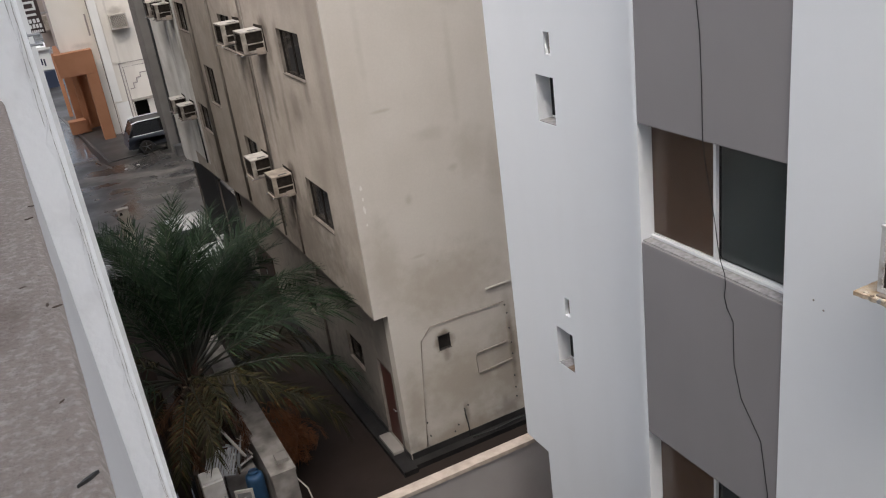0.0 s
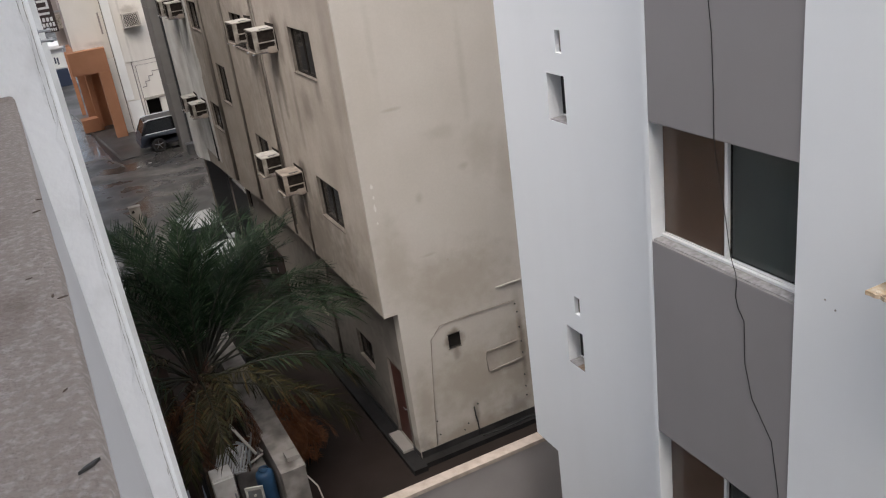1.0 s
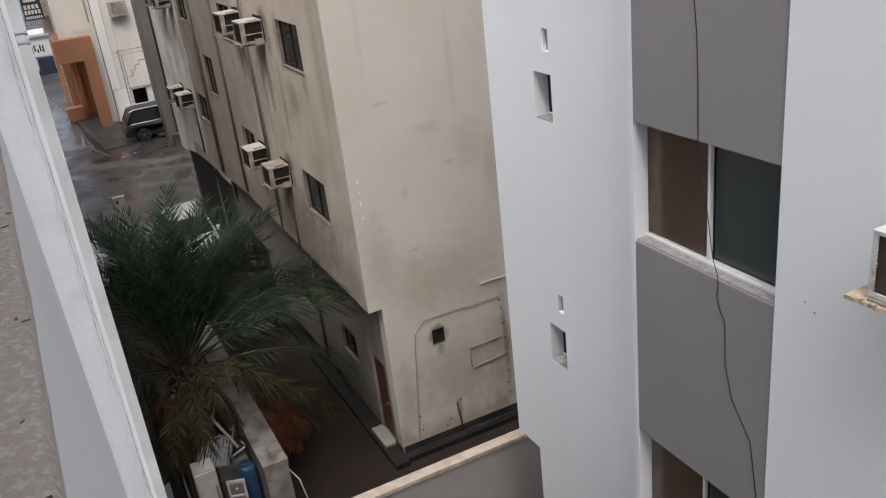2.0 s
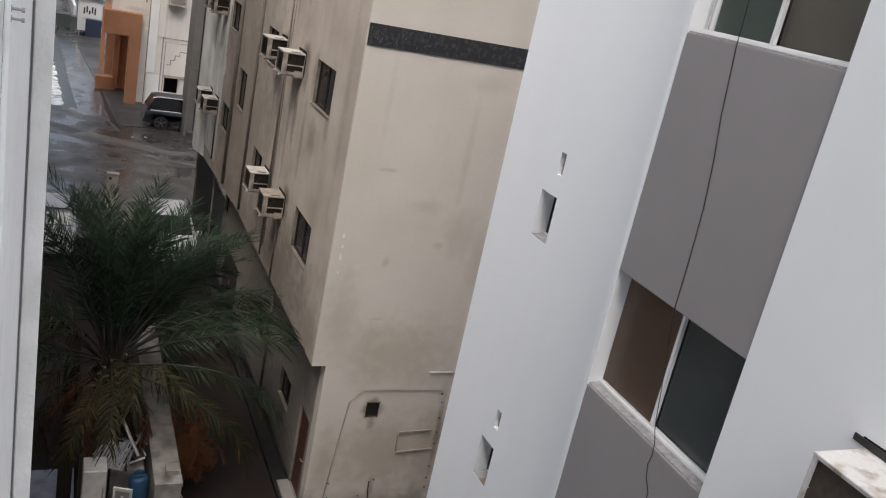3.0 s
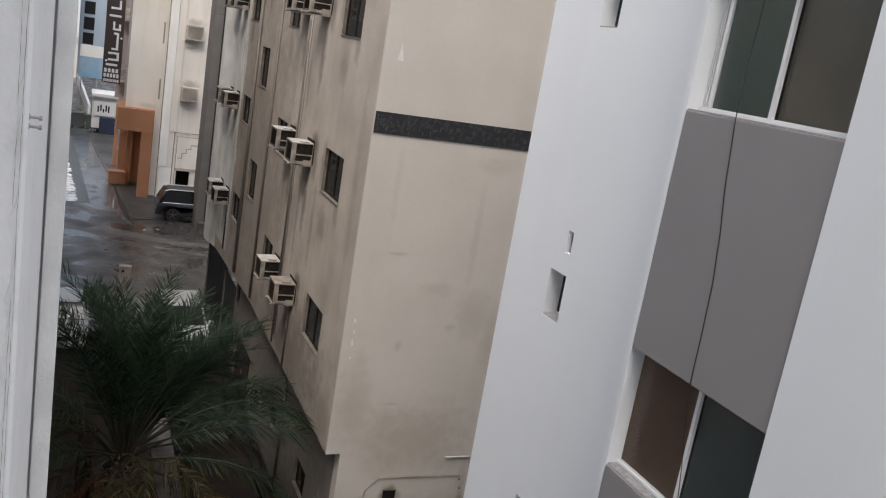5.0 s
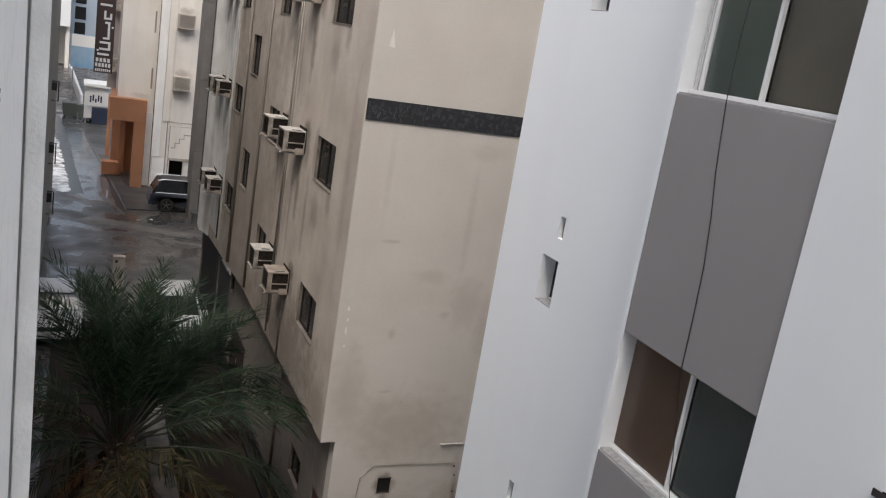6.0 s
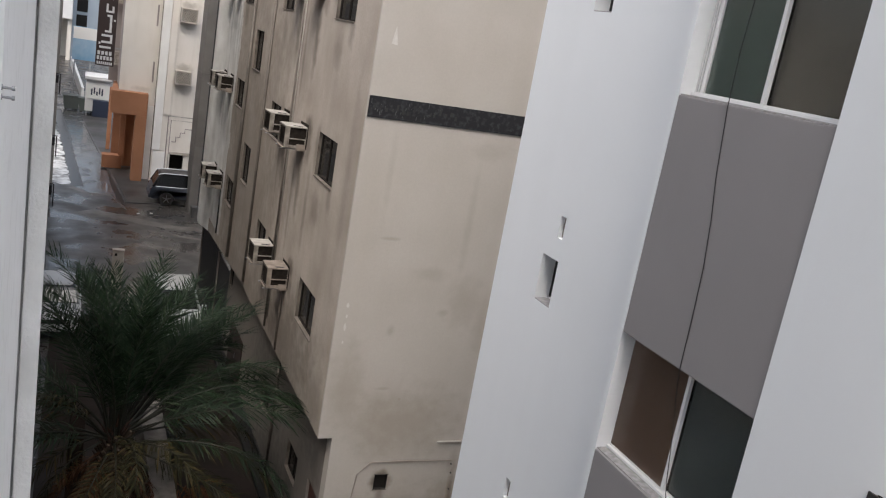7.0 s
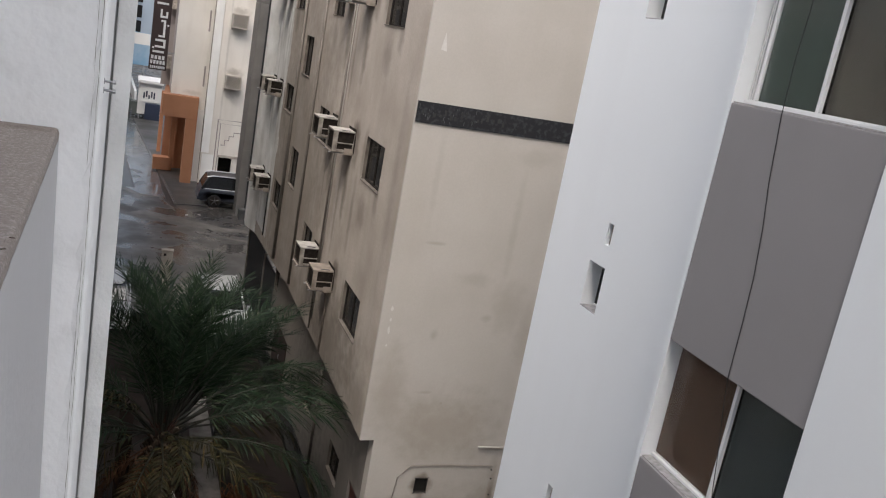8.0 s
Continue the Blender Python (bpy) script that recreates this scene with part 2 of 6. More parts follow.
M_glass = glass("green_tinted_glass", (0.60, 0.655, 0.645), 0.12)
M_glass_dark = mat("dark_window_glass", (0.020, 0.019, 0.018), 0.14, spec=0.4)
M_carglass = mat("car_window_glass", (0.012, 0.013, 0.015), 0.12, spec=0.6)
M_roofblack = mat("black_gloss_roof", (0.012, 0.012, 0.014), 0.4, spec=0.35)
M_curtain = mat("brown_curtain_cloth", (0.18, 0.118, 0.09), 0.95, tint=(0.135, 0.09, 0.068), scale=4, amount=0.5)
M_curtain_b = mat("dark_blue_grey_blind", (0.25, 0.255, 0.255), 0.8, tint=(0.18, 0.183, 0.183), scale=3, amount=0.5)
M_curtain_w = mat("grey_brown_curtain_cloth", (0.23, 0.226, 0.20), 0.95, tint=(0.17, 0.166, 0.147), scale=3, amount=0.6, streak=(0.11, 0.1, 0.09), streak_amount=0.5)
M_curtain_g = mat("grey_green_curtain_cloth", (0.33, 0.36, 0.315), 0.95, tint=(0.20, 0.22, 0.195), scale=2, amount=0.5)
M_timber = mat("dark_old_timber", (0.032, 0.017, 0.012), 0.9, tint=(0.018, 0.010, 0.008), scale=5, amount=0.6, bump=0.3)
M_door = mat("dark_red_brown_door", (0.085, 0.030, 0.022), 0.55, tint=(0.05, 0.02, 0.016), scale=3, amount=0.5, bump=0.1)
M_cable = mat("black_cable_rubber", (0.015, 0.015, 0.015), 0.6)
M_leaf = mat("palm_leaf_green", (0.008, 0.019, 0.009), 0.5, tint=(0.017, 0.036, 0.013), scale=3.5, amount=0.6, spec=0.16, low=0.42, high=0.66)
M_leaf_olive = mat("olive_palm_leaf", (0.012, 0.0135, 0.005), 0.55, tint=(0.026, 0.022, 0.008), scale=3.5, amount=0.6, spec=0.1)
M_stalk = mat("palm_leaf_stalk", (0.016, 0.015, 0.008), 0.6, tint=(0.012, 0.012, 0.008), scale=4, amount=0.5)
# green leaflets: caught light painted paler; olive ones: orange dry tips
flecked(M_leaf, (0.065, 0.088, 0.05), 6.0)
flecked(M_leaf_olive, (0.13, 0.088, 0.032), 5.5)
M_leafdry = mat("dry_palm_leaf", (0.11, 0.043, 0.016), 0.8, tint=(0.06, 0.032, 0.018), scale=3, amount=0.6)
M_heap = mat("orange_dry_palm_leaf", (0.15, 0.052, 0.014), 0.8, tint=(0.05, 0.02, 0.009), scale=3, amount=0.6)
M_fibre = mat("red_brown_palm_fibre", (0.050, 0.022, 0.012), 0.95, tint=(0.02, 0.011, 0.007), scale=9, amount=0.7, bump=0.6)
M_bark = mat("palm_bark", (0.085, 0.058, 0.04), 0.95, tint=(0.06, 0.042, 0.03), scale=6, amount=0.6, bump=0.8, bump_scale=25)
M_suv = mat("dark_blue_grey_car_paint", (0.035, 0.042, 0.058), 0.32, spec=0.5)
M_carwhite = mat("white_car_paint", (0.52, 0.53, 0.54), 0.25, spec=0.6)
M_tyre = mat("tyre_rubber", (0.018, 0.018, 0.018), 0.85)
M_rim = mat("alloy_rim", (0.13, 0.13, 0.135), 0.45, metal=0.5)
M_scuff = mat("grey_scuffed_granite", (0.12, 0.12, 0.125), 0.5, tint=(0.05, 0.05, 0.052), scale=30, amount=0.6)
M_chrome = mat("silver_trim", (0.55, 0.56, 0.58), 0.3, metal=0.7)
M_red = mat("red_lamp_glass", (0.09, 0.012, 0.01), 0.3)
M_blue = mat("blue_painted_steel", (0.035, 0.095, 0.19), 0.45, tint=(0.025, 0.06, 0.12), scale=6, amount=0.5, bump=0.1)
M_brightorange = mat("orange_plastic", (0.50, 0.13, 0.03), 0.5)
M_whitegoods = mat("stained_white_enamel", (0.72, 0.70, 0.66), 0.5, tint=(0.42, 0.37, 0.31), scale=5, amount=0.5)
M_steel = mat("galvanised_steel", (0.36, 0.37, 0.38), 0.45, metal=0.6, tint=(0.25, 0.24, 0.23), scale=8, amount=0.5)
M_rack = mat("grey_rack_enamel", (0.34, 0.345, 0.35), 0.45, tint=(0.20, 0.195, 0.19), scale=9, amount=0.5)
M_chip = mat("bare_pale_plaster", (0.62, 0.595, 0.56), 0.9, tint=(0.5, 0.47, 0.43), scale=15, amount=0.6)
M_signbrown = mat("dark_brown_sign_board", (0.045, 0.028, 0.025), 0.5)
M_signwhite = mat("white_sign_lettering", (0.72, 0.72, 0.70), 0.6)
M_board = mat("blue_billboard_print", (0.16, 0.32, 0.48), 0.6, tint=(0.50, 0.56, 0.60), scale=0.5, amount=0.6)
M_bluegrey = mat("blue_grey_facade", (0.32, 0.38, 0.44), 0.6, tint=(0.27, 0.32, 0.38), scale=0.4, amount=0.4)
M_navy = mat("navy_tarpaulin", (0.02, 0.03, 0.06), 0.6)
M_gate = mat("dark_grey_steel_sheet", (0.02, 0.019, 0.019), 0.55, tint=(0.02, 0.02, 0.02), scale=1.5, amount=0.5)
M_lowwall = mat("damp_worn_render", (0.30, 0.277, 0.255), 0.85, tint=(0.075, 0.066, 0.058), scale=2.6, amount=0.8, bump=0.35)
M_wettile = mat("wet_pale_tiles", (0.24, 0.245, 0.255), 0.12, tint=(0.05, 0.048, 0.046), scale=1.8, amount=0.8, rough_var=0.1)
M_bin = mat("dark_green_bin_plastic", (0.09, 0.105, 0.10), 0.6)

# ---- mesh helpers ----


def box(bm, x0, x1, y0, y1, z0, z1):
    vs = [bm.verts.new((x, y, z)) for x in (x0, x1) for y in (y0, y1) for z in (z0, z1)]
    for q in ((0, 1, 3, 2), (4, 6, 7, 5), (0, 4, 5, 1), (2, 3, 7, 6), (0, 2, 6, 4), (1, 5, 7, 3)):
        bm.faces.new([vs[i] for i in q])
    return vs


def boxes(*rows):
    bm = bmesh.new()
    for r in rows:
        box(bm, *r)
    return bm


def rounded(bm, w=0.02, seg=2):
    bmesh.ops.bevel(bm, geom=bm.edges[:], offset=w, segments=seg, affect="EDGES", profile=0.7)
    return bm


def rbox(*r, w=0.02, seg=2):
    return rounded(boxes(r), w, seg)


def prism(bm, pts, axis, a, b):
    """A polygon of pairs drawn out along an axis from a to b."""
    def at(p, v):
        return {"x": (v, p[0], p[1]), "y": (p[0], v, p[1]), "z": (p[0], p[1], v)}[axis]
    lo, hi = [bm.verts.new(at(p, a)) for p in pts], [bm.verts.new(at(p, b)) for p in pts]
    bm.faces.new(lo)
    bm.faces.new(hi[::-1])
    for i in range(len(pts)):
        j = (i + 1) % len(pts)
        bm.faces.new((lo[i], hi[i], hi[j], lo[j]))
    return bm


def tube(bm, path, r, sides=8):
    """A round bar along a path; r: one radius or one for each point."""
    path = [Vector(p) for p in path]
    rings = []
    for i, p in enumerate(path):
        d = (path[min(i + 1, len(path) - 1)] - path[max(i - 1, 0)]).normalized()
        u = d.cross(Vector((0, 0, 1)) if abs(d.z) < 0.9 else Vector((1, 0, 0))).normalized()
        v = d.cross(u)
        rad = r[i] if isinstance(r, (list, tuple)) else r
        rings.append([bm.verts.new(p + rad * (math.cos(2 * math.pi * k / sides) * u + math.sin(2 * math.pi * k / sides) * v)) for k in range(sides)])
    for a, b in zip(rings, rings[1:]):
        for k in range(sides):
            bm.faces.new((a[k], a[(k + 1) % sides], b[(k + 1) % sides], b[k]))
    bm.faces.new(rings[0][::-1])
    bm.faces.new(rings[-1])
    return bm


def slab(axis, face, depth, u0, u1, z0, z1, holes=()):
    """A wall with real openings. axis x: its face lies at x = face and runs along y; depth goes behind it. axis y likewise."""
    us = sorted({u0, u1, *(v for h in holes for v in h[:2] if u0 < v < u1)})
    zs = sorted({z0, z1, *(v for h in holes for v in h[2:] if z0 < v < z1)})
    solid = {}
    for i in range(len(us) - 1):
        for j in range(len(zs) - 1):
            cu, cz = (us[i] + us[i + 1]) / 2, (zs[j] + zs[j + 1]) / 2
            solid[i, j] = not any(h[0] < cu < h[1] and h[2] < cz < h[3] for h in holes)
    bm = bmesh.new()
    seen = {}

    def vert(u, d, z):
        key = (round(u, 4), d, round(z, 4))
        if key not in seen:
            w = face + (depth if d else 0)
            seen[key] = bm.verts.new((w, u, z) if axis == "x" else (u, w, z))
        return seen[key]
    for (i, j), on in solid.items():
        if not on:
            continue
        a, b, c, e = us[i], us[i + 1], zs[j], zs[j + 1]
        for d in (0, 1):
            bm.faces.new([vert(a, d, c), vert(b, d, c), vert(b, d, e), vert(a, d, e)])
        for di, dj, p, q in ((-1, 0, (a, c), (a, e)), (1, 0, (b, c), (b, e)), (0, -1, (a, c), (b, c)), (0, 1, (a, e), (b, e))):
            if not solid.get((i + di, j + dj), False):
                bm.faces.new([vert(p[0], 0, p[1]), vert(q[0], 0, q[1]), vert(q[0], 1, q[1]), vert(p[0], 1, p[1])])
    bmesh.ops.recalc_face_normals(bm, faces=bm.faces[:])
    return bm


def mesh(name, bm, material, smooth=False):
    bmesh.ops.recalc_face_normals(bm, faces=bm.faces[:])
    me = bpy.data.meshes.new(name)
    bm.to_mesh(me)
    bm.free()
    me.materials.append(material)
    if smooth:
        me.polygons.foreach_set("use_smooth", [True] * len(me.polygons))
    return me


def part(name, bm, material, parent, label="", smooth=False):
    """One mesh object under a thing or under a part, in the parent's own axes."""
    ob = new(name, mesh(name, bm, material, smooth))
    ob.parent = parent
    if label:
        tagged(ob, label)
    return ob


def thing(name, label, category, at=(0, 0, 0), rz=0.0, group="", kind=""):
    e = new(name)
    e.empty_display_size = 0.2
    e.matrix_basis = pose(*at, 0, 0, rz)
    return tagged(e, label, category, group, kind)


def single(name, bm, material, label, category, group="", kind="", smooth=False):
    return tagged(new(name, mesh(name, bm, material, smooth)), label, category, group, kind)

# ---- ground ----
single("ground", boxes((-400, 400, -120, 900, -0.3, 0.0)), M_asphalt, "dark wet asphalt street with pale worn patches", "road", kind="structure")
YB, XB, XG = 14.83, 4.6, 4.88          # beige building: face towards the yard, upper side wall, recessed ground floor
XA, XP, XW2 = 5.0, 4.52, 4.655          # white building: set-back wall, proud bay, its window plane
# dark patches painted on the paving for the shade of palm and walls
soil_and_shade(M_yard, [((3.4, 23.5, 0.03), (1.7, 5.0, 1), 0.85), ((2.6, 17.5, 0.03), (0.7, 2.2, 1), 0.7), ((0.8, 16.5, 0.03), (1.2, 3.0, 1), 0.6)], (0.0095, 0.0072, 0.0062))
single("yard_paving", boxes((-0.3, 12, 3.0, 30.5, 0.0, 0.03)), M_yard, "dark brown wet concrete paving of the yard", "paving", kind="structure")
single("footway", boxes((XG - 0.32, XG, YB - 0.3, 28.0, 0.03, 0.15), (XG, 12, YB - 0.22, YB, 0.03, 0.15)), M_foot, "narrow raised wet footway along the beige building", "footway", kind="structure")


# ---- windows ----
def brown_window(parent, x, y0, y1, z0, z1):
    """A dark sliding window set into a wall that faces -x."""
    w = new("window")
    w.parent = parent
    f = 0.045
    part("frame", boxes((x + 0.07, x + 0.12, y0, y1, z0, z0 + f), (x + 0.07, x + 0.12, y0, y1, z1 - f, z1),
                        (x + 0.07, x + 0.12, y0, y0 + f, z0 + f, z1 - f), (x + 0.07, x + 0.12, y1 - f, y1, z0 + f, z1 - f),
                        (x + 0.07, x + 0.11, (y0 + y1) / 2 - 0.025, (y0 + y1) / 2 + 0.025, z0 + f, z1 - f)), M_frame_dark, w)
    ym = (y0 + y1) / 2
    for a, b in ((y0 + f, ym - 0.025), (ym + 0.025, y1 - f)):
        part("pane", boxes((x + 0.088, x + 0.096, a, b, z0 + f, z1 - f)), M_glass_dark, w, "dusty dark glass")
    part("sill", rbox(x - 0.02, x + 0.069, y0 + 0.001, y1 - 0.001, z0 + 0.0005, z0 + 0.022, w=0.005), M_sill_side, w, "rain-streaked plaster sill")
    part("reveal_lining", boxes((x + 0.003, x + 0.069, y1 - 0.012, y1 - 0.001, z0 + 0.031, z1 - 0.001)), M_sill_side, w)
    return w


# ---- beige building ----
beige = thing("beige_apartment_building", "stained beige plaster apartment building with an overhanging upper side", "building", (XB, YB, 0))


def own(parent, ob):
    """Keeps a part that was built in the place's axes where it is."""
    ob.matrix_parent_inverse = parent.matrix_basis.inverted()
    return ob


FLOORS = (4.94, 8.05, 11.2, 14.4)
holes = []
for z in FLOORS[:3]:
    holes += [(16.31, 17.70, z, z + 0.92), (21.55, 22.75, z, z + 0.87), (27.05, 28.4, z, z + 0.85)]
stair_z = (6.15, 9.4, 12.6)
holes += [(24.85, 26.0, z, z + 1.12) for z in stair_z]
# soot round the air conditioners, drips under the windows, soot and painted shade along the lower edge
soot_and_shade = []
for z in (8.41, 5.24, 11.58):
    soot_and_shade += [((XB, 18.65, z + 0.5), (1, 0.45, 0.35), 0.85), ((XB, 18.5, z + 0.1), (1, 0.35, 0.6), 0.6), ((XB, 18.95, z - 0.9), (1, 0.28, 1.1), 0.6),
             ((XB, 20.6, z + 0.45), (1, 0.5, 0.35), 0.75), ((XB, 20.7, z - 0.8), (1, 0.35, 1.1), 0.6), ((XB, 22.2, z - 0.9), (1, 0.5, 0.8), 0.45),
             ((XB, 29.6, z - 0.7), (1, 0.6, 1.2), 0.75), ((XB, 29.0, z + 0.4), (1, 0.5, 0.5), 0.75), ((XB, 28.0, z - 0.7), (1, 0.6, 0.7), 0.5),
             ((XB, 16.4, z - 0.55), (1, 0.25, 0.5), 0.4), ((XB, 17.75, z + 0.15), (1, 0.3, 0.8), 0.45), ((XB, 25.4, z + 0.7), (1, 0.35, 1.6), 0.4)]
soot_and_shade += [((XB, 23.6, 9.0), (1, 0.25, 7.0), 0.35), ((XB, 26.4, 9.0), (1, 0.3, 7.0), 0.4), ((XB, 20.25, 10.0), (1, 0.2, 6.0), 0.35), ((XB, 17.0, 4.3), (1, 1.0, 0.5), 0.35)]
# broad marks: soot together with shade painted in towards the ground
soot_and_shade += [((XB, 25.0, 6.5), (1, 7.5, 7.0), 0.42), ((XB, 24.0, 3.8), (1, 8.0, 1.3), 0.45), ((XB, 18.5, 4.2), (1, 4.5, 1.8), 0.62), ((XB, 15.6, 4.0), (1, 1.0, 1.2), 0.35)]
soot_and_shade += [((XB, y, z), (1, w, h), k) for y, z, w, h, k in ((19.5, 6.9, 0.18, 1.6, 0.45), (19.9, 10.1, 0.15, 1.6, 0.4), (21.2, 7.2, 0.14, 2.2, 0.45), (22.9, 6.6, 0.16, 2.4, 0.4), (24.3, 7.6, 0.2, 3.0, 0.4), (18.1, 7.3, 0.2, 1.2, 0.4), (17.2, 10.6, 0.5, 0.5, 0.35), (17.3, 7.4, 0.6, 0.5, 0.4), (15.4, 8.6, 0.3, 2.6, 0.2), (27.6, 7.0, 0.3, 3.0, 0.4))]
soil_and_shade(M_sidewall, soot_and_shade, (0.085, 0.066, 0.051))
grime = []
for z in (8.36, 5.15, 11.5):
    grime += [((XB, 29.3, z + 0.1), (1, 0.5, 0.7), 0.7), ((XB, 30.7, z + 0.1), (1, 0.4, 0.7), 0.6), ((XB, 29.25, z - 1.0), (1, 0.3, 1.3), 0.65), ((XB, 30.7, z - 0.9), (1, 0.25, 1.1), 0.5), ((XB, 28.85, z - 1.0), (1, 0.3, 2.0), 0.5)]
soil_and_shade(M_palewall, [(c, h, 0.6 * k) for c, h, k in grime], (0.15, 0.125, 0.10))
# small marks are stains; broad low ones paint the alley's shade
soil_and_shade(M_southwall, [((7.1, YB, 6.4), (0.5, 1, 0.8), 0.22), ((7.6, YB, 5.9), (0.35, 1, 0.9), 0.25), ((5.4, YB, 7.58), (0.28, 1, 0.05), 0.28), ((6.7, YB, 6.2), (0.2, 1, 0.12), 0.28),
                   ((5.69, YB, 5.8), (0.12, 1, 0.14), 0.28), ((5.72, YB, 4.62), (0.3, 1, 0.06), 0.28), ((6.1, YB, 4.4), (0.08, 1, 0.07), 0.39), ((6.3, YB, 6.95), (0.5, 1, 0.2), 0.19),
                   ((6.0, YB, 2.62), (0.33, 1, 0.36), 0.85), ((6.0, YB, 2.25), (0.2, 1, 0.4), 0.28), ((7.5, YB, 2.9), (0.2, 1, 0.5), 0.28), ((7.05, YB, 1.85), (0.5, 1, 0.4), 0.32), ((6.4, YB, 3.05), (1.1, 1, 0.07), 0.35), ((7.05, YB, 9.35), (0.6, 1, 0.25), 0.17),
                   ((6.2, YB, 0.35), (1.9, 1, 0.5), 0.6), ((7.4, YB, 1.6), (0.9, 1, 1.7), 0.5), ((6.4, YB, 1.6), (1.7, 1, 1.3), 0.42), ((5.2, YB, 1.3), (0.35, 1, 1.3), 0.4), ((6.3, YB, 3.9), (1.8, 1, 1.1), 0.36), ((5.0, YB, 4.6), (0.5, 1, 1.4), 0.28), ((7.52, YB, 2.2), (0.14, 1, 1.1), 0.6), ((6.9, YB, 8.0), (0.12, 1, 1.6), 0.17), ((5.2, YB, 8.8), (0.1, 1, 1.2), 0.14), ((6.7, YB, 1.5), (0.7, 1, 0.25), 0.17)], (0.22, 0.17, 0.115))
soil_and_shade(M_southwall, [((6.0, YB, 2.63), (0.27, 1, 0.29), 0.9), ((6.02, YB, 2.3), (0.12, 1, 0.3), 0.4), ((7.56, YB, 1.9), (0.1, 1, 1.3), 0.55), ((7.3, YB, 0.5), (0.5, 1, 0.35), 0.4), ((6.28, YB, 0.7), (0.1, 1, 0.5), 0.4),
                   ((7.2, YB, 2.07), (0.35, 1, 0.05), 0.4), ((7.4, YB, 3.42), (0.4, 1, 0.06), 0.45), ((5.0, YB, 0.45), (0.25, 1, 0.4), 0.4)], (0.085, 0.066, 0.048))
# shade of the overhang and the palm, painted on the ground floor wall
soil_and_shade(M_beige_dirt_shade, [((XG, 18.5, 0.3), (3, 5.5, 1.3), 0.75), ((XG, 20.5, 1.9), (3, 3.0, 1.9), 0.7), ((XG, 17.4, 0.9), (3, 0.7, 0.7), 0.6), ((XG, 18.5, 2.9), (3, 4.5, 0.9), 0.6), ((XG, 15.6, 2.6), (3, 0.6, 0.8), 0.5)], (0.07, 0.062, 0.055))
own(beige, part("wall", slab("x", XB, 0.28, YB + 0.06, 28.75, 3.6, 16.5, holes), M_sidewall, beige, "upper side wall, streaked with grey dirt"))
own(beige, part("wall", slab("x", XB + 0.003, 0.277, 28.75, 31.2, 3.6, 16.5), M_palewall, beige, "pale peeling plaster of the side wall"))
for h in holes:
    own(beige, brown_window(beige, XB, *h))
own(beige, part("wall", slab("y", YB, 0.06, XB, 14, 3.6, 16.5), M_southwall, beige))
own(beige, part("wall", slab("y", YB, 0.28, XG, 14, 0.15, 3.6, [(5.865, 6.135, 2.45, 2.77)]), M_southwall, beige))
gholes = [(15.24, 16.0, 0.16, 2.09), (16.9, 17.86, 1.30, 2.0), (20.1, 20.95, 1.35, 2.05), (26.72, 27.28, 2.42, 3.35)]
own(beige, part("wall", slab("x", XG, 0.25, YB + 0.28, 27.45, 0.15, 3.6, gholes), M_beige_dirt_shade, beige, "recessed ground floor wall"))
for h in gholes[1:]:
    own(beige, brown_window(beige, XG, *h))
own(beige, part("soffit", boxes((XB + 0.004, 13.9, YB + 0.285, 31.19, 3.605, 3.8)), M_beige_dirt_shade, beige))
own(beige, part("floor_slab", boxes((XB + 0.285, 13.9, YB + 0.285, 31.19, 15.9, 16.4)), M_beige_dirt_shade, beige))
own(beige, part("wall", boxes((8.0, 8.2, 27.45, 34.5, 0, 3.6), (13.7, 14.0, YB + 0.28, 34.5, 0, 16.5), (XG + 0.25, 8.0, 27.25, 27.45, 0, 3.6), (XG + 0.9, XG + 1.0, YB + 0.3, 27.2, 0.2, 3.6)), M_dark, beige, "back walls of the open ground floor, painted near-black for shade"))
own(beige, part("wall", slab("x", XB + 0.9, 0.1, YB + 0.3, 31.1, 3.8, 15.9), M_dark, beige, "near-black backing painted for the dim rooms behind the windows"))
own(beige, part("plinth", boxes((XG + 0.02, 12, YB - 0.018, YB - 0.001, 0.151, 0.30), (XG - 0.018, XG - 0.001, YB + 0.0, 15.2, 0.151, 0.28),
                                (XG - 0.018, XG - 0.001, 16.05, 27.45, 0.151, 0.28)), M_plinth, beige, "black damp-proof base band"))
door = own(beige, part("door", rbox(XG + 0.06, XG + 0.11, 15.24, 16.0, 0.16, 2.09, w=0.006), M_door, beige, "dark red-brown plain door"))
part("handle", tube(bmesh.new(), [(XG + 0.06, 15.34, 1.1), (XG + 0.0, 15.34, 1.1), (XG + 0.0, 15.45, 1.1)], 0.012), M_steel, door)
for y in (24.0, 25.06):
    leaf_door = own(beige, part("door", rbox(XG - 0.035, XG - 0.002, y, y + 1.04, 0.17, 1.72, w=0.006), M_timber, beige, "low dark brown service door"))
    part("handle", tube(bmesh.new(), [(XG - 0.05, y + 0.9, 0.9), (XG - 0.05, y + 0.9, 1.05)], 0.012), M_steel, leaf_door)
own(beige, part("door_step", rbox(XG - 0.26, XG - 0.004, 15.2, 16.0, 0.151, 0.21, w=0.01), M_kerb, beige, "pale stone step"))
own(beige, part("downstand", prism(bmesh.new(), [(24.0, 3.6), (26.1, 3.45), (31.19, 3.14), (31.19, 3.6)], "x", XB, XB + 0.28), M_sidewall, beige))
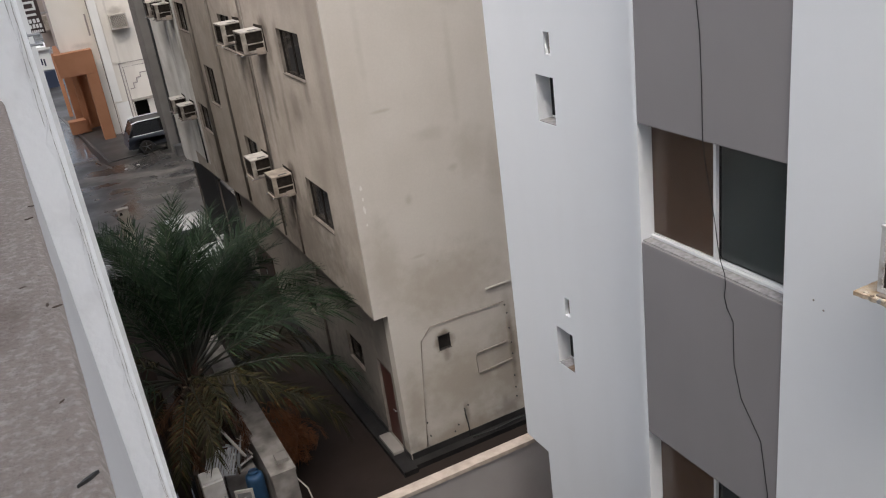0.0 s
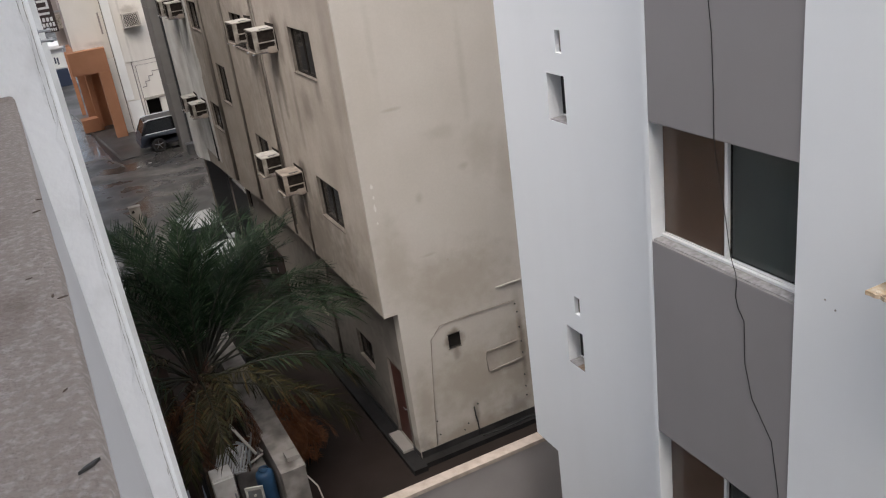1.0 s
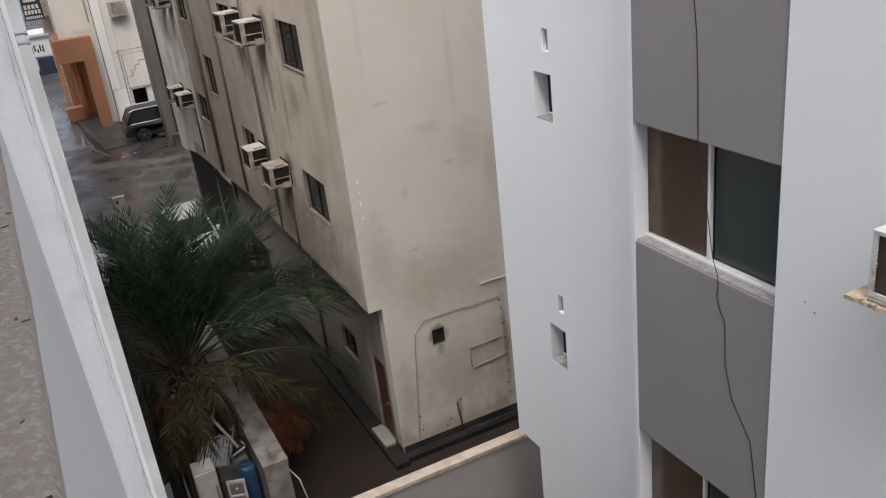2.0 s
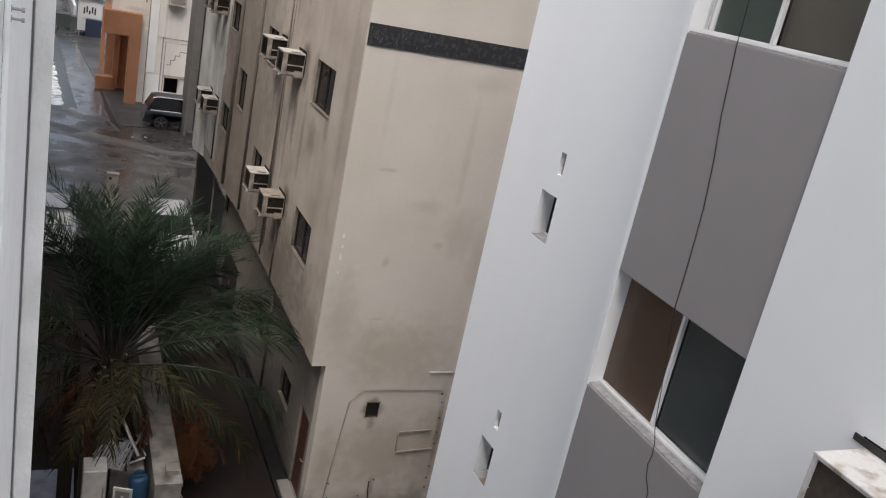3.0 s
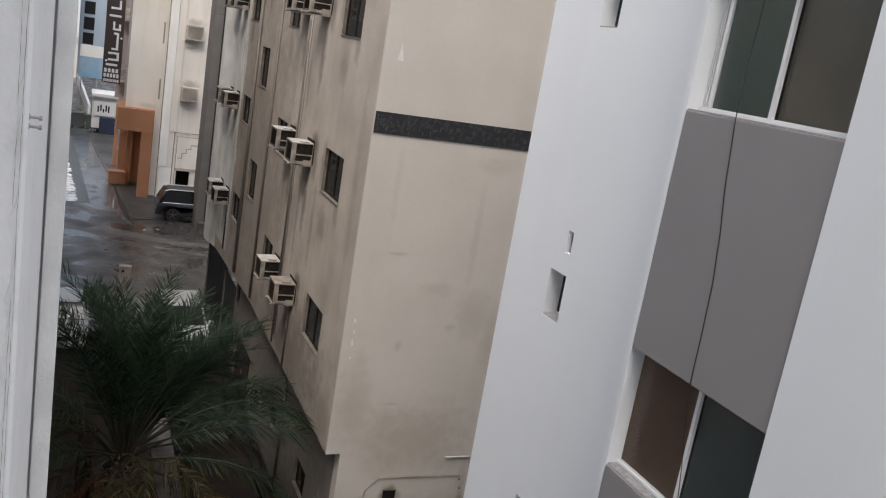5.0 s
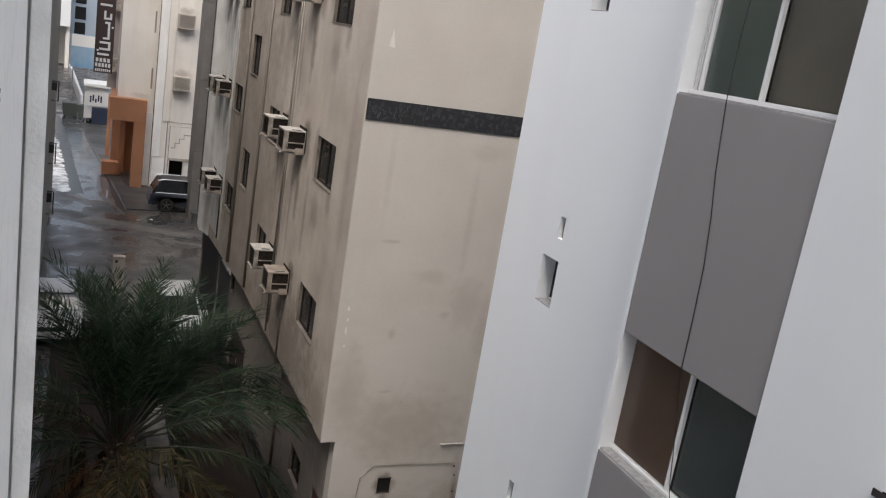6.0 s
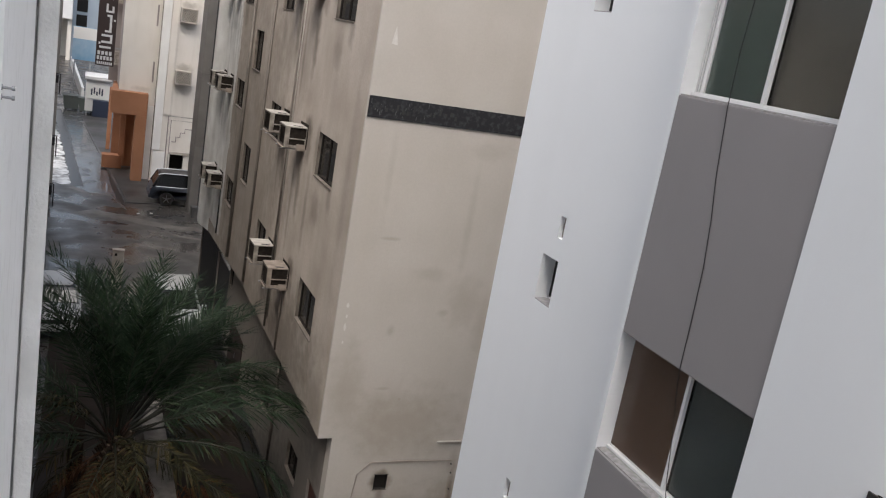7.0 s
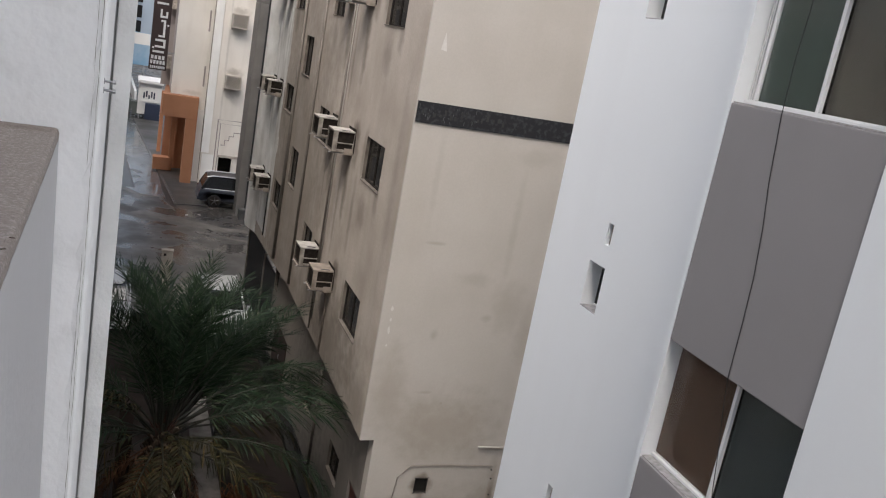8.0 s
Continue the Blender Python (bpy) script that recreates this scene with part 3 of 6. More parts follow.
# black band with worn lettering marks
band = own(beige, part("band", rbox(XB + 0.01, 14, YB - 0.02, YB - 0.002, 9.71, 10.08, w=0.004), M_black, beige, "black granite fascia band"))
rnd = random.Random(3)
marks = bmesh.new()
for i in range(16):
    x = XB + 0.12 + i * 0.1 + rnd.uniform(-0.02, 0.02)
    z = 9.84 + rnd.uniform(-0.03, 0.05)
    box(marks, x, x + rnd.uniform(0.015, 0.05), YB - 0.0235, YB - 0.0205, z, z + rnd.uniform(0.03, 0.12))
tagged(part("worn_lettering", marks, M_plinth, band), kind="stuff")
spots = bmesh.new()
for i in range(26):
    x, z, w = 4.64 + rnd.random() ** 1.6 * 1.3, rnd.uniform(9.74, 9.98), rnd.uniform(0.004, 0.012)
    h = rnd.uniform(0.02, 0.09)
    prism(spots, [(x, z), (x + w, z + 0.01), (x + w * 1.4, z + h), (x + w * 0.3, z + h * 0.8)], "y", YB - 0.0225, YB - 0.0206)
tagged(part("scuff_mark", spots, M_scuff, band), kind="stuff")
# far rounded end of the building, paler and peeling
far_end = bmesh.new()
arc = [(XB + 0.02, 31.2)] + [(XB - 0.22 + 0.9 * (1 - math.cos(a)), 32.2 + 2.6 * math.sin(a)) for a in [i * math.pi / 20 for i in range(0, 11)]] + [(9.5, 34.8), (9.5, 31.2)]
prism(far_end, [(p[0], p[1]) for p in arc], "z", 3.1, 16.5)
own(beige, part("rounded_end_wall", far_end, M_palewall, beige, "pale peeling plaster at the street end"))
for y in (30.5,):
    own(beige, part("column", boxes((XB + 0.3, XB + 0.36, y, y + 0.06, 0, 3.6)), M_pipe, beige, "thin grey steel post"))

# ---- white building ----
white = thing("white_apartment_building", "white rendered apartment building with grey spandrel panels", "building", (XP, 5, 0))
FW = (5.355, 8.56, 11.77)
sh = [(8.54, 8.885, z, z + 0.54) for z in FW] + [(8.555, 8.665, z + 0.785, z + 1.03) for z in FW]
own(white, part("wall", slab("x", XA, 0.35, 6.5, 9.93, 3.64, 16.5, sh), M_white, white, "set-back white wall with slit openings"))
own(white, part("wall", boxes((XA + 0.35, 13, 9.63, 9.93, 3.64, 16.5)), M_white, white))
own(white, part("wall", slab("x", XA, 0.35, 6.5, 9.38, 0, 3.64), M_white, white))
own(white, part("wall", boxes((XA + 0.35, 13, 9.1, 9.38, 0, 3.64)), M_white, white))
own(white, part("soffit", boxes((XA + 0.35, 13, 9.384, 9.62, 3.64, 3.8)), M_white, white))
for z in FW:
    wv = own(white, new("window"))
    wv.parent = white
    wv.matrix_parent_inverse = white.matrix_basis.inverted()
    part("pane", boxes((XA + 0.185, XA + 0.193, 8.541, 8.884, z + 0.03, z + 0.539)), M_glass_dark, wv)
    part("frame", boxes((XA + 0.173, XA + 0.2, 8.541, 8.555, z + 0.001, z + 0.539), (XA + 0.173, XA + 0.2, 8.625, 8.64, z + 0.03, z + 0.539), (XA + 0.173, XA + 0.2, 8.541, 8.884, z + 0.001, z + 0.03)), M_frame, wv, "white aluminium frame")
    part("sill", rbox(XA + 0.004, XA + 0.172, 8.542, 8.883, z + 0.0005, z + 0.012, w=0.003), M_sill, wv)
    if z < 6:
        part("rust_flake", rbox(XA - 0.006, XA + 0.14, 8.56, 8.68, z + 0.0165, z + 0.028, w=0.004), M_rustdark, wv, "rusty flaked mortar on the sill")
    part("back_plate", boxes((XA + 0.055, XA + 0.07, 8.556, 8.664, z + 0.786, z + 1.029)), M_pipe, wv, "grey plate in the small slit")
# bay: wall to the near side, panels, windows
own(white, part("wall", boxes((XP - 0.02, XP + 0.6, -9, 4.875, 0, 16.5)), M_white, white, "broad white wall beside the grey panels"))
own(white, part("wall", boxes((XP + 0.34, XP + 0.46, 4.876, 6.538, 0, 16.5)), M_dark, white, "near-black backing painted for the dim rooms behind the panes"))
own(white, part("wall", boxes((XP + 0.002, XP + 0.46, 6.54, 6.59, 0, 16.5)), M_white, white, "white jamb pier"))
wins = [(1.61, 2.6), (4.80, 5.78), (8.0, 9.0), (11.17, 12.2), (14.36, 15.4)]
for k, (z0, z1) in enumerate(wins):
    w = new("window")
    w.parent = white
    w.matrix_parent_inverse = white.matrix_basis.inverted()
    y0, y1, f, x = 4.876, 6.539, 0.035, XW2
    z1 += 0.12
    ym = 5.742
    part("frame", boxes((x - 0.02, x + 0.06, y0, y1, z0 - 0.034, z0 - 0.012), (x + 0.01, x + 0.05, y0, y1, z0 - 0.012, z0), (x, x + 0.06, y0, y1, z1 - f, z1), (x + 0.02, x + 0.06, y0, y0 + 0.006, z0, z1 - f),
                        (x + 0.03, x + 0.06, y1 - 0.008, y1, z0, z1 - f), (x - 0.004, x + 0.03, ym - 0.017, ym + 0.017, z0, z1 - f)), M_frame, w, "white aluminium sliding frame")
    if k > 2:
        for a, b, d in ((y1 - 0.026, y1 - 0.009, 0.012), (y1 - 0.060, y1 - 0.046, 0.004), (y1 - 0.125, y1 - 0.085, -0.002)):
            part("stile", rbox(x + d, x + 0.05, a, b, z0 + 0.001, z1 - f - 0.001, w=0.003), M_frame, w)
        part("track", boxes((x + 0.028, x + 0.034, y1 - 0.128, y1 - 0.009, z0 + 0.002, z1 - f - 0.002)), M_bin, w, "grey groove of the sliding track")
    part("pane", boxes((x + 0.036, x + 0.042, y0 + 0.006, ym - 0.018, z0, z1 - f)), M_glass if k < 3 else M_glass_clear, w)
    part("pane", boxes((x + 0.016, x + 0.022, ym + 0.018, y1 - 0.009, z0, z1 - f)), M_glass_clear if k < 3 else M_glass, w)
    cb = bmesh.new()
    n = 40
    rows = [[cb.verts.new((x + 0.027 + 0.0008 * math.sin(i * 0.9), ym - 0.02 + (y1 - ym + 0.02) * i / n, z)) for i in range(n + 1)] for z in (z0, z1)]
    for i in range(n):
        cb.faces.new((rows[0][i], rows[0][i + 1], rows[1][i + 1], rows[1][i]))
    part("curtain", cb, M_curtain if k < 3 else M_curtain_g, w, smooth=True)
    part("curtain", boxes((x + 0.075, x + 0.08, y0, ym, z0, z1)), M_curtain_w if k > 2 else M_curtain_b, w)
    part("sill", rbox(XP + 0.02, x - 0.021, y0 + 0.001, 6.538, z0 - 0.047, z0 - 0.0355, w=0.003), M_sill, w, "dusty sill")
tops = [0.0] + [w[1] + 0.07 for w in wins]
lows = [w[0] - 0.048 for w in wins] + [16.5]
for z0, z1 in zip(tops, lows):
    own(white, part("spandrel_panel", rbox(XP, XP + 0.155, 4.878, 6.535, z0 + 0.002, z1, w=0.012), M_grey, white, "grey painted spandrel panel"))

# ---- boundary wall between the yards ----
bw = thing("boundary_wall", "grey rendered boundary wall with a cream coping", "wall", (5, 11.5, 0), kind="structure")
own(bw, part("wall", boxes((1.2, 11, 11.50, 11.64, 0.03, 2.12)), M_wallgrey, bw))
own(bw, part("coping", rbox(1.2, 11, 11.47, 11.68, 2.12, 2.2, w=0.01), M_coping, bw, "cream painted coping with chips"))

# ---- the near building that the camera looks out of ----
near = thing("near_building", "white rendered building with a bare concrete window ledge", "building", (-0.5, 3, 0))
XL, ZL, YP = -0.083, 10.96, 2.365
rim = [(-0.054, -3.0), (-0.056, 0.9), (-0.060, 1.15), (-0.062, 1.3), (-0.0645, 1.49), (-0.069, 1.66), (-0.0725, 1.86), (-0.077, 2.1), (XL, YP - 0.002)]
rj = random.Random(8)
ragged = []
for (xa, ya), (xb, yb) in zip(rim, rim[1:]):
    n = 1 if ya < 0 else max(1, int((yb - ya) / 0.03))
    ragged += [(xa + (xb - xa) * k / n + (rj.uniform(-0.0003, 0.0002) if ya > 0 else 0), ya + (yb - ya) * k / n) for k in range(n)]
ragged.append(rim[-1])


def loft(levels):
    """A closed body through outlines of equal count, each at its height."""
    bm = bmesh.new()
    rings = [[bm.verts.new((x, y, z)) for x, y in pts] for pts, z in levels]
    for lo, hi in zip(rings, rings[1:]):
        for i in range(len(lo)):
            j = (i + 1) % len(lo)
            bm.faces.new((lo[i], lo[j], hi[j], hi[i]))
    bm.faces.new(rings[0][::-1])
    bm.faces.new(rings[-1])
    return bm


def outline(shift, back=0.42):
    return [(XL - back, -3.0)] + [(x + shift, y) for x, y in ragged] + [(XL - back, YP - 0.002)]


own(near, part("ledge", loft([(outline(-0.0005), 10.9405), (outline(0.0), 10.951), (outline(-0.0025), 10.958), (outline(-0.007), ZL)]), M_conc, near, "bare grainy concrete ledge"))
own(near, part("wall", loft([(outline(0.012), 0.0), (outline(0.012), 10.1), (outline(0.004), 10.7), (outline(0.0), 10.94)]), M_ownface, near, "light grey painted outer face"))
pier = prism(bmesh.new(), [(-4.0, YP), (-0.024, YP), (-0.018, YP + 0.012), (-0.045, 3.922), (-4.0, 3.922)], "z", 0, 20)
own(near, part("pier", pier, M_whitelip, near, "white pier with chipped paint edge"))
rl = random.Random(5)
zs = [8.0 + 0.035 * i for i in range(150)]
edge_a = [(-0.040 + rl.uniform(-0.006, 0.006) + 0.004 * math.sin(z * 3), z) for z in zs]
edge_b = [(-0.027 + rl.uniform(-0.003, 0.001), z) for z in zs]
lip = bmesh.new()
for (xa, za), (xb, zb), (xc, zc), (xd, zd) in zip(edge_a, edge_a[1:], edge_b, edge_b[1:]):
    q = [lip.verts.new((x, YP - d, z)) for x, z, d in ((xa, za, 0.0003), (xc, zc, 0.0022), (xd, zd, 0.0022), (xb, zb, 0.0003))]
    lip.faces.new(q)
bmesh.ops.remove_doubles(lip, verts=lip.verts[:], dist=0.0001)
own(near, part("paint_lip", lip, M_whitelip, near, "flaking ridge of old paint"))
for k, (xc, z0, z1, wd) in enumerate(((-0.0265, 9.6, 11.6, 0.0009), (-0.031, 10.35, 10.75, 0.0007), (-0.034, 10.9, 11.3, 0.0007), (-0.029, 9.9, 10.2, 0.0008))):
    crack = bmesh.new()
    rc, x, row = random.Random(30 + k), xc, []
    for i in range(int((z1 - z0) / 0.012)):
        x += rc.uniform(-0.0006, 0.0006) + 0.08 * (xc - x)
        w = 0.55 * wd * rc.uniform(0.15, 1.3)
        row.append((crack.verts.new((x - w, YP - 0.0032, z0 + i * 0.012)), crack.verts.new((x + w, YP - 0.0032, z0 + i * 0.012))))
    for p, q in zip(row, row[1:]):
        crack.faces.new((p[0], p[1], q[1], q[0]))
    own(near, part("paint_crack", crack, M_crack, near, "thin dirty crack in the paint"))
own(near, part("fin", rbox(-0.0375, 0.022, 3.945, 4.02, 0, 20, w=0.004), M_finpaint, near, "grey-white stained projecting fin"))
own(near, part("wall", boxes((-4.0, -0.036, 4.021, 5.68, 0, 20), (-4.0, -0.085, 3.9225, 3.9445, 0, 20)), M_whitelip, near))
# upper and rear masses are unseen, added to keep sun and sky off
own(near, part("wall", boxes((-4.2, XL - 0.421, -3.0, YP - 0.002, 10.0, 10.6), (-4.2, -4.0, -3, YP - 0.002, 10.6, 13.3), (-4.2, XL - 0.002, -3.2, -3.0, 0, 20), (-4.0, -1.2, -3.0, YP - 0.002, 13.5, 24.0), (-12.0, -0.6, -20.0, -3.25, 0, 11.5)), M_white, near, "plain room behind the ledge and unseen masses added for shade"))

# ---- window air conditioners ----


def air_conditioner(label, shell, at, width=0.6, depth=0.47, height=0.46, group="window air conditioners", rim=0.05, dark=None, bars=9):
    """A boxed unit that sticks out of a wall facing -x; at: the lower corner where its near side meets the wall."""
    ac = thing("air_conditioner", label, "air conditioner", at, group=group)
    d, w, h, t = depth, width, height, 0.018
    dark = dark or M_coil
    part("top_panel", rbox(-d - 0.004, 0, -0.004, w + 0.004, h - t, h, w=0.006), shell if shell in (M_ac_brown, M_peel) else M_actop, ac, "rain-stained top panel")
    part("base_panel", boxes((-d, 0, 0, w, 0, t)), shell, ac)
    part("far_side_panel", boxes((-d, 0, w - t, w, t, h - t)), shell, ac)
    part("near_side_panel", slab("y", 0, t, -d, 0, t, h - t, [(-d + 0.10, -0.03, 0.055, h * 0.42 - 0.012), (-d + 0.10, -0.012, h * 0.42 + 0.012, h - 0.03)] if rim > 0.04 else [(-d + rim, -rim, rim, h - rim - 0.02)]), shell, ac, "grimy side panel with louvre openings")
    part("front_frame", slab("x", -d, t, t, w - t, t, h - t, [(rim, w - rim, rim, h - rim)]), M_ac_dark if rim > 0.04 else shell, ac)
    # flat dark sheet on the wall paints the shade in the sooty gap
    part("gap_shade_sheet", prism(bmesh.new(), [(-0.05, h + 0.07), (w + 0.04, h + 0.06), (w + 0.04, h + 0.001), (-0.006, h + 0.001), (-0.006, 0.02), (-0.09, -0.02), (-0.11, h * 0.55)], "x", -0.006, -0.001), M_coil, ac, "dark sheet painted for the shaded sooty gap in the wall")
    if rim > 0.04:
        part("top_slot", rbox(-d * 0.62, -d * 0.2, 0.05, 0.12, h + 0.0005, h + 0.008, w=0.003), M_plinth, ac, "dark slot in the top panel")
        part("packing_board", boxes((-0.2, -0.012, -0.012, -0.004, -0.05, 0.09)), M_ac_brown, ac, "brown packing board under the unit")
    part("coil", boxes((-d + 0.03, -d + 0.05, t + 0.002, w - t - 0.002, t + 0.001, h - t - 0.001)), dark, ac, "dark condenser fins")
    part("side_louvre", boxes((-d + 0.08, -0.005, 0.03, 0.04, 0.03, h - 0.025) if rim > 0.04 else (-d + 0.022, -0.02, 0.021, 0.028, 0.021, h - 0.021)), dark, ac)
    fins = bmesh.new()
    for i in range(bars):
        z = rim + i * (h - 2 * rim) / bars
        box(fins, -d + 0.004, -d + 0.028, rim, w - rim, z, z + 0.006)
    if bars:
        part("grille", fins, dark, ac)
    else:
        fins.free()
    part("bracket", tube(bmesh.new(), [(-d - 0.06, 0.06, -0.03), (0, 0.06, -0.03)], 0.014, 6), M_steel, ac)
    part("bracket", tube(bmesh.new(), [(-d - 0.06, w - 0.06, -0.03), (0, w - 0.06, -0.03)], 0.014, 6), M_steel, ac)
    part("tray", boxes((-d - 0.03, 0, 0.02, w - 0.02, -0.016, -0.004)), M_ac_brown, ac)
    return ac


AC_LABEL = "weathered white window air conditioner on a steel bracket, streaked with grime"
proto = air_conditioner(AC_LABEL, M_ac, (XB, 18.72, 8.41))
for y, z in ((20.45, 8.44), (20.45, 5.26), (18.72, 11.58), (20.45, 11.58), (29.2, 8.36), (30.55, 8.36), (29.2, 5.15), (30.55, 5.15), (29.2, 11.5), (30.55, 11.5)):
    copy_thing(proto, pose(XB if y < 30.5 else XB - 0.02, y, z, 0, 0, random.uniform(-3, 3)))
air_conditioner("soot-browned window air conditioner with a broken side grille", M_ac_brown, (XB, 18.72, 5.24))
near_ac = air_conditioner("white window air conditioner with peeling paint on a crumbling ledge", M_peel, (XP - 0.02, 3.2, 8.64), 0.6, 0.42, 0.43, rim=0.028, dark=M_mesh, bars=0)
rlg = random.Random(14)
crumb_edge = [(-0.475 + rlg.uniform(-0.012, 0.012), -0.11 + 0.82 * i / 26) for i in range(27)]
lump = prism(bmesh.new(), [(0.0, -0.11)] + crumb_edge + [(0.0, 0.71)], "z", -0.046, -0.018)
bmesh.ops.triangulate(lump, faces=lump.faces[:])
part("mortar_ledge", lump, M_rust, near_ac, "crumbling cream and rust-brown ledge")
for i in range(24):
    x, y, r = (-0.462 + rlg.uniform(-0.01, 0.02), -0.09 + 0.78 * i / 24 + rlg.uniform(-0.01, 0.01), rlg.uniform(0.008, 0.02)) if i > 3 else (-0.38 + 0.1 * i, -0.085 + rlg.uniform(0, 0.03), 0.014)
    blob = bmesh.new()
    bmesh.ops.create_icosphere(blob, subdivisions=1, radius=r)
    for v in blob.verts:
        v.co = Vector((x + v.co.x * rlg.uniform(0.7, 1.4), y + v.co.y * rlg.uniform(0.8, 1.7), -0.02 + v.co.z * 0.7))
    part("mortar_crumb", blob, M_rust if i % 3 else M_rustdark, near_ac)
flakes = bmesh.new()
for i in range(13):
    z = 0.05 + 0.027 * i
    prism(flakes, [(0.572, z), (0.572 - rlg.uniform(0.006, 0.024), z + 0.008), (0.572, z + 0.02)], "x", -0.4235, -0.4205)
tagged(part("paint_flake", flakes, M_peel, near_ac), kind="stuff")
# black strip on the wall gives the shade of the gap
single("opening_shade_strip", boxes((XP - 0.032, XP - 0.0205, 3.13, 3.9, 9.075, 9.12)), M_plinth, "dark strip painted for the shaded gap above the air conditioner", "gap")
for z, h in ((6.2, 0.8), (3.5, 0.9), (1.3, 1.0)):
    wb = thing("wall_bracket", "black steel equipment bracket on the cream building", "bracket", (-0.95, 40.2, z), group="wall brackets")
    part("frame", tube(bmesh.new(), [(0, 0, 0), (0.26, 0, 0), (0.26, 0, h), (0, 0, h)], 0.03, 6), M_gate, wb)
    part("box", rbox(0.0, 0.2, -0.2, 0.25, h * 0.55, h - 0.04, w=0.02), M_gate, wb)

# ---- pipes and cables on the walls ----


def pipe(name, pts, r, material, label, category="pipe", sides=8):
    return single(name, tube(bmesh.new(), pts, r, sides), material, label, category, smooth=True)


pipe("downpipe", [(XB - 0.05, 26.45, 16.4), (XB - 0.05, 26.45, 3.6)], 0.05, M_pipe, "grey plastic downpipe on the stained wall")
pipe("downpipe", [(XB - 0.04, 23.55, 16.4), (XB - 0.04, 23.55, 3.75)], 0.035, M_pipe, "grey plastic downpipe on the stained wall")
pipe("drain_pipe", [(XB - 0.03, 20.35, 16.0), (XB - 0.03, 20.35, 3.7)], 0.022, M_pipe, "thin grey drain pipe beside the air conditioners")
pipe("drain_pipe", [(XB - 0.03, 20.15, 16.0), (XB - 0.03, 20.15, 4.0)], 0.016, M_pipewhite, "thin white drain hose beside the air conditioners")
pipe("drain_pipe", [(XB - 0.12, 18.95, 5.2), (XB - 0.04, 18.98, 5.0), (XB - 0.03, 18.98, 3.65)], 0.022, M_ac_brown, "thin grey drain pipe below an air conditioner")
pipe("downpipe", [(XG - 0.06, 19.3, 3.58), (XG - 0.06, 19.3, 0.2)], 0.035, M_ac_dark, "grey plastic downpipe on the ground floor wall")
pipe("drain_pipe", [(XB - 0.03, 29.15, 5.1), (XB - 0.03, 29.15, 3.6)], 0.025, M_cable, "black drain hose below an air conditioner")
S = YB - 0.02
pipe("wall_pipe", [(7.06, S - 0.02, 3.475), (7.75, S - 0.02, 3.475)], 0.018, M_pipewhite, "short white pipe on the beige wall")
conduit = [(5.27, S, 0.33), (5.36, S, 1.5), (5.48, S, 2.8), (5.60, S, 2.93), (5.72, S, 3.06), (6.4, S, 3.07), (6.9, S, 3.05), (7.46, S, 3.05)]
pipe("conduit", conduit, 0.008, M_conduit, "thin conduit running round the beige wall")
pipe("conduit", [(6.69, S, 2.10), (6.66, S, 1.95), (6.68, S, 1.60)], 0.008, M_conduit, "thin conduit of the wall box outline")
pipe("wall_pipe", [(6.69, S - 0.01, 2.08), (7.40, S - 0.01, 2.11)], 0.016, M_conduit, "short white pipe on the beige wall")
pipe("wall_pipe", [(6.70, S - 0.005, 1.59), (7.50, S - 0.005, 1.65)], 0.015, M_conduit, "plastered pipe on the beige wall")
pipe("cable", [(6.23, S, 0.90), (6.235, S - 0.01, 0.7), (6.27, S, 0.5), (6.29, S, 0.17)], 0.014, M_cable, "short black cable at the foot of the wall", "cable")
pipe("hose", [(6.3, YB - 0.1, 0.17), (6.8, YB - 0.17, 0.175), (7.4, YB - 0.12, 0.175), (8.2, YB - 0.16, 0.175)], 0.018, M_cable, "black hose lying on the footway", "hose")
for i, (x, z) in enumerate(((7.47, 2.95), (7.50, 2.75), (7.52, 2.38), (7.535, 2.03), (7.54, 1.75), (7.53, 1.2), (7.53, 0.9), (7.53, 0.67), (5.95, 0.42), (6.05, 0.55), (6.33, 0.93), (5.35, 0.9), (5.38, 0.55), (6.1, 0.28))):
    pipe("wall_anchor", [(x, YB - 0.02, z), (x, YB + 0.02, z)], 0.017, M_plinth, "small dark bolt hole in the beige wall", "bolt", 6)
hood = thing("wall_vent", "square sooty vent opening in the beige wall", "vent", (6.0, YB, 2.45))
part("duct", boxes((-0.134, 0.134, 0.06, 0.279, 0.001, 0.319), (-0.134, 0.134, 0.002, 0.06, 0.0005, 0.006), (-0.134, -0.129, 0.002, 0.06, 0.006, 0.319), (0.129, 0.134, 0.002, 0.06, 0.006, 0.319)), M_dark, hood)
for z in (-0.015, 0.32):
    part("frame", boxes((-0.15, 0.15, -0.006, -0.001, z, z + 0.015)), M_sill_dark, hood)
for k, (x, z, w, h) in enumerate(((4.765, 6.22, 0.05, 0.12), (4.775, 6.02, 0.045, 0.08), (4.765, 5.78, 0.05, 0.16), (4.775, 5.52, 0.04, 0.07), (4.855, 10.98, 0.10, 0.3))):
    bm = bmesh.new()
    r2 = random.Random(k)
    n = 9
    if k == 4:
        pts = [(x, z), (x + 0.11, z - 0.02), (x + 0.085, z + 0.12), (x + 0.05, z + 0.3)]
    else:
        pts = [(x + w / 2 + (w / 2) * math.cos(2 * math.pi * i / n) * r2.uniform(0.5, 1.2), z + h / 2 + h / 2 * math.sin(2 * math.pi * i / n) * r2.uniform(0.6, 1.1)) for i in range(n)]
    prism(bm, pts, "y", YB - 0.004, YB - 0.0005)
    single("bare_plaster_patch", bm, M_chip, "small chip of bare white plaster on the wall", "patch")
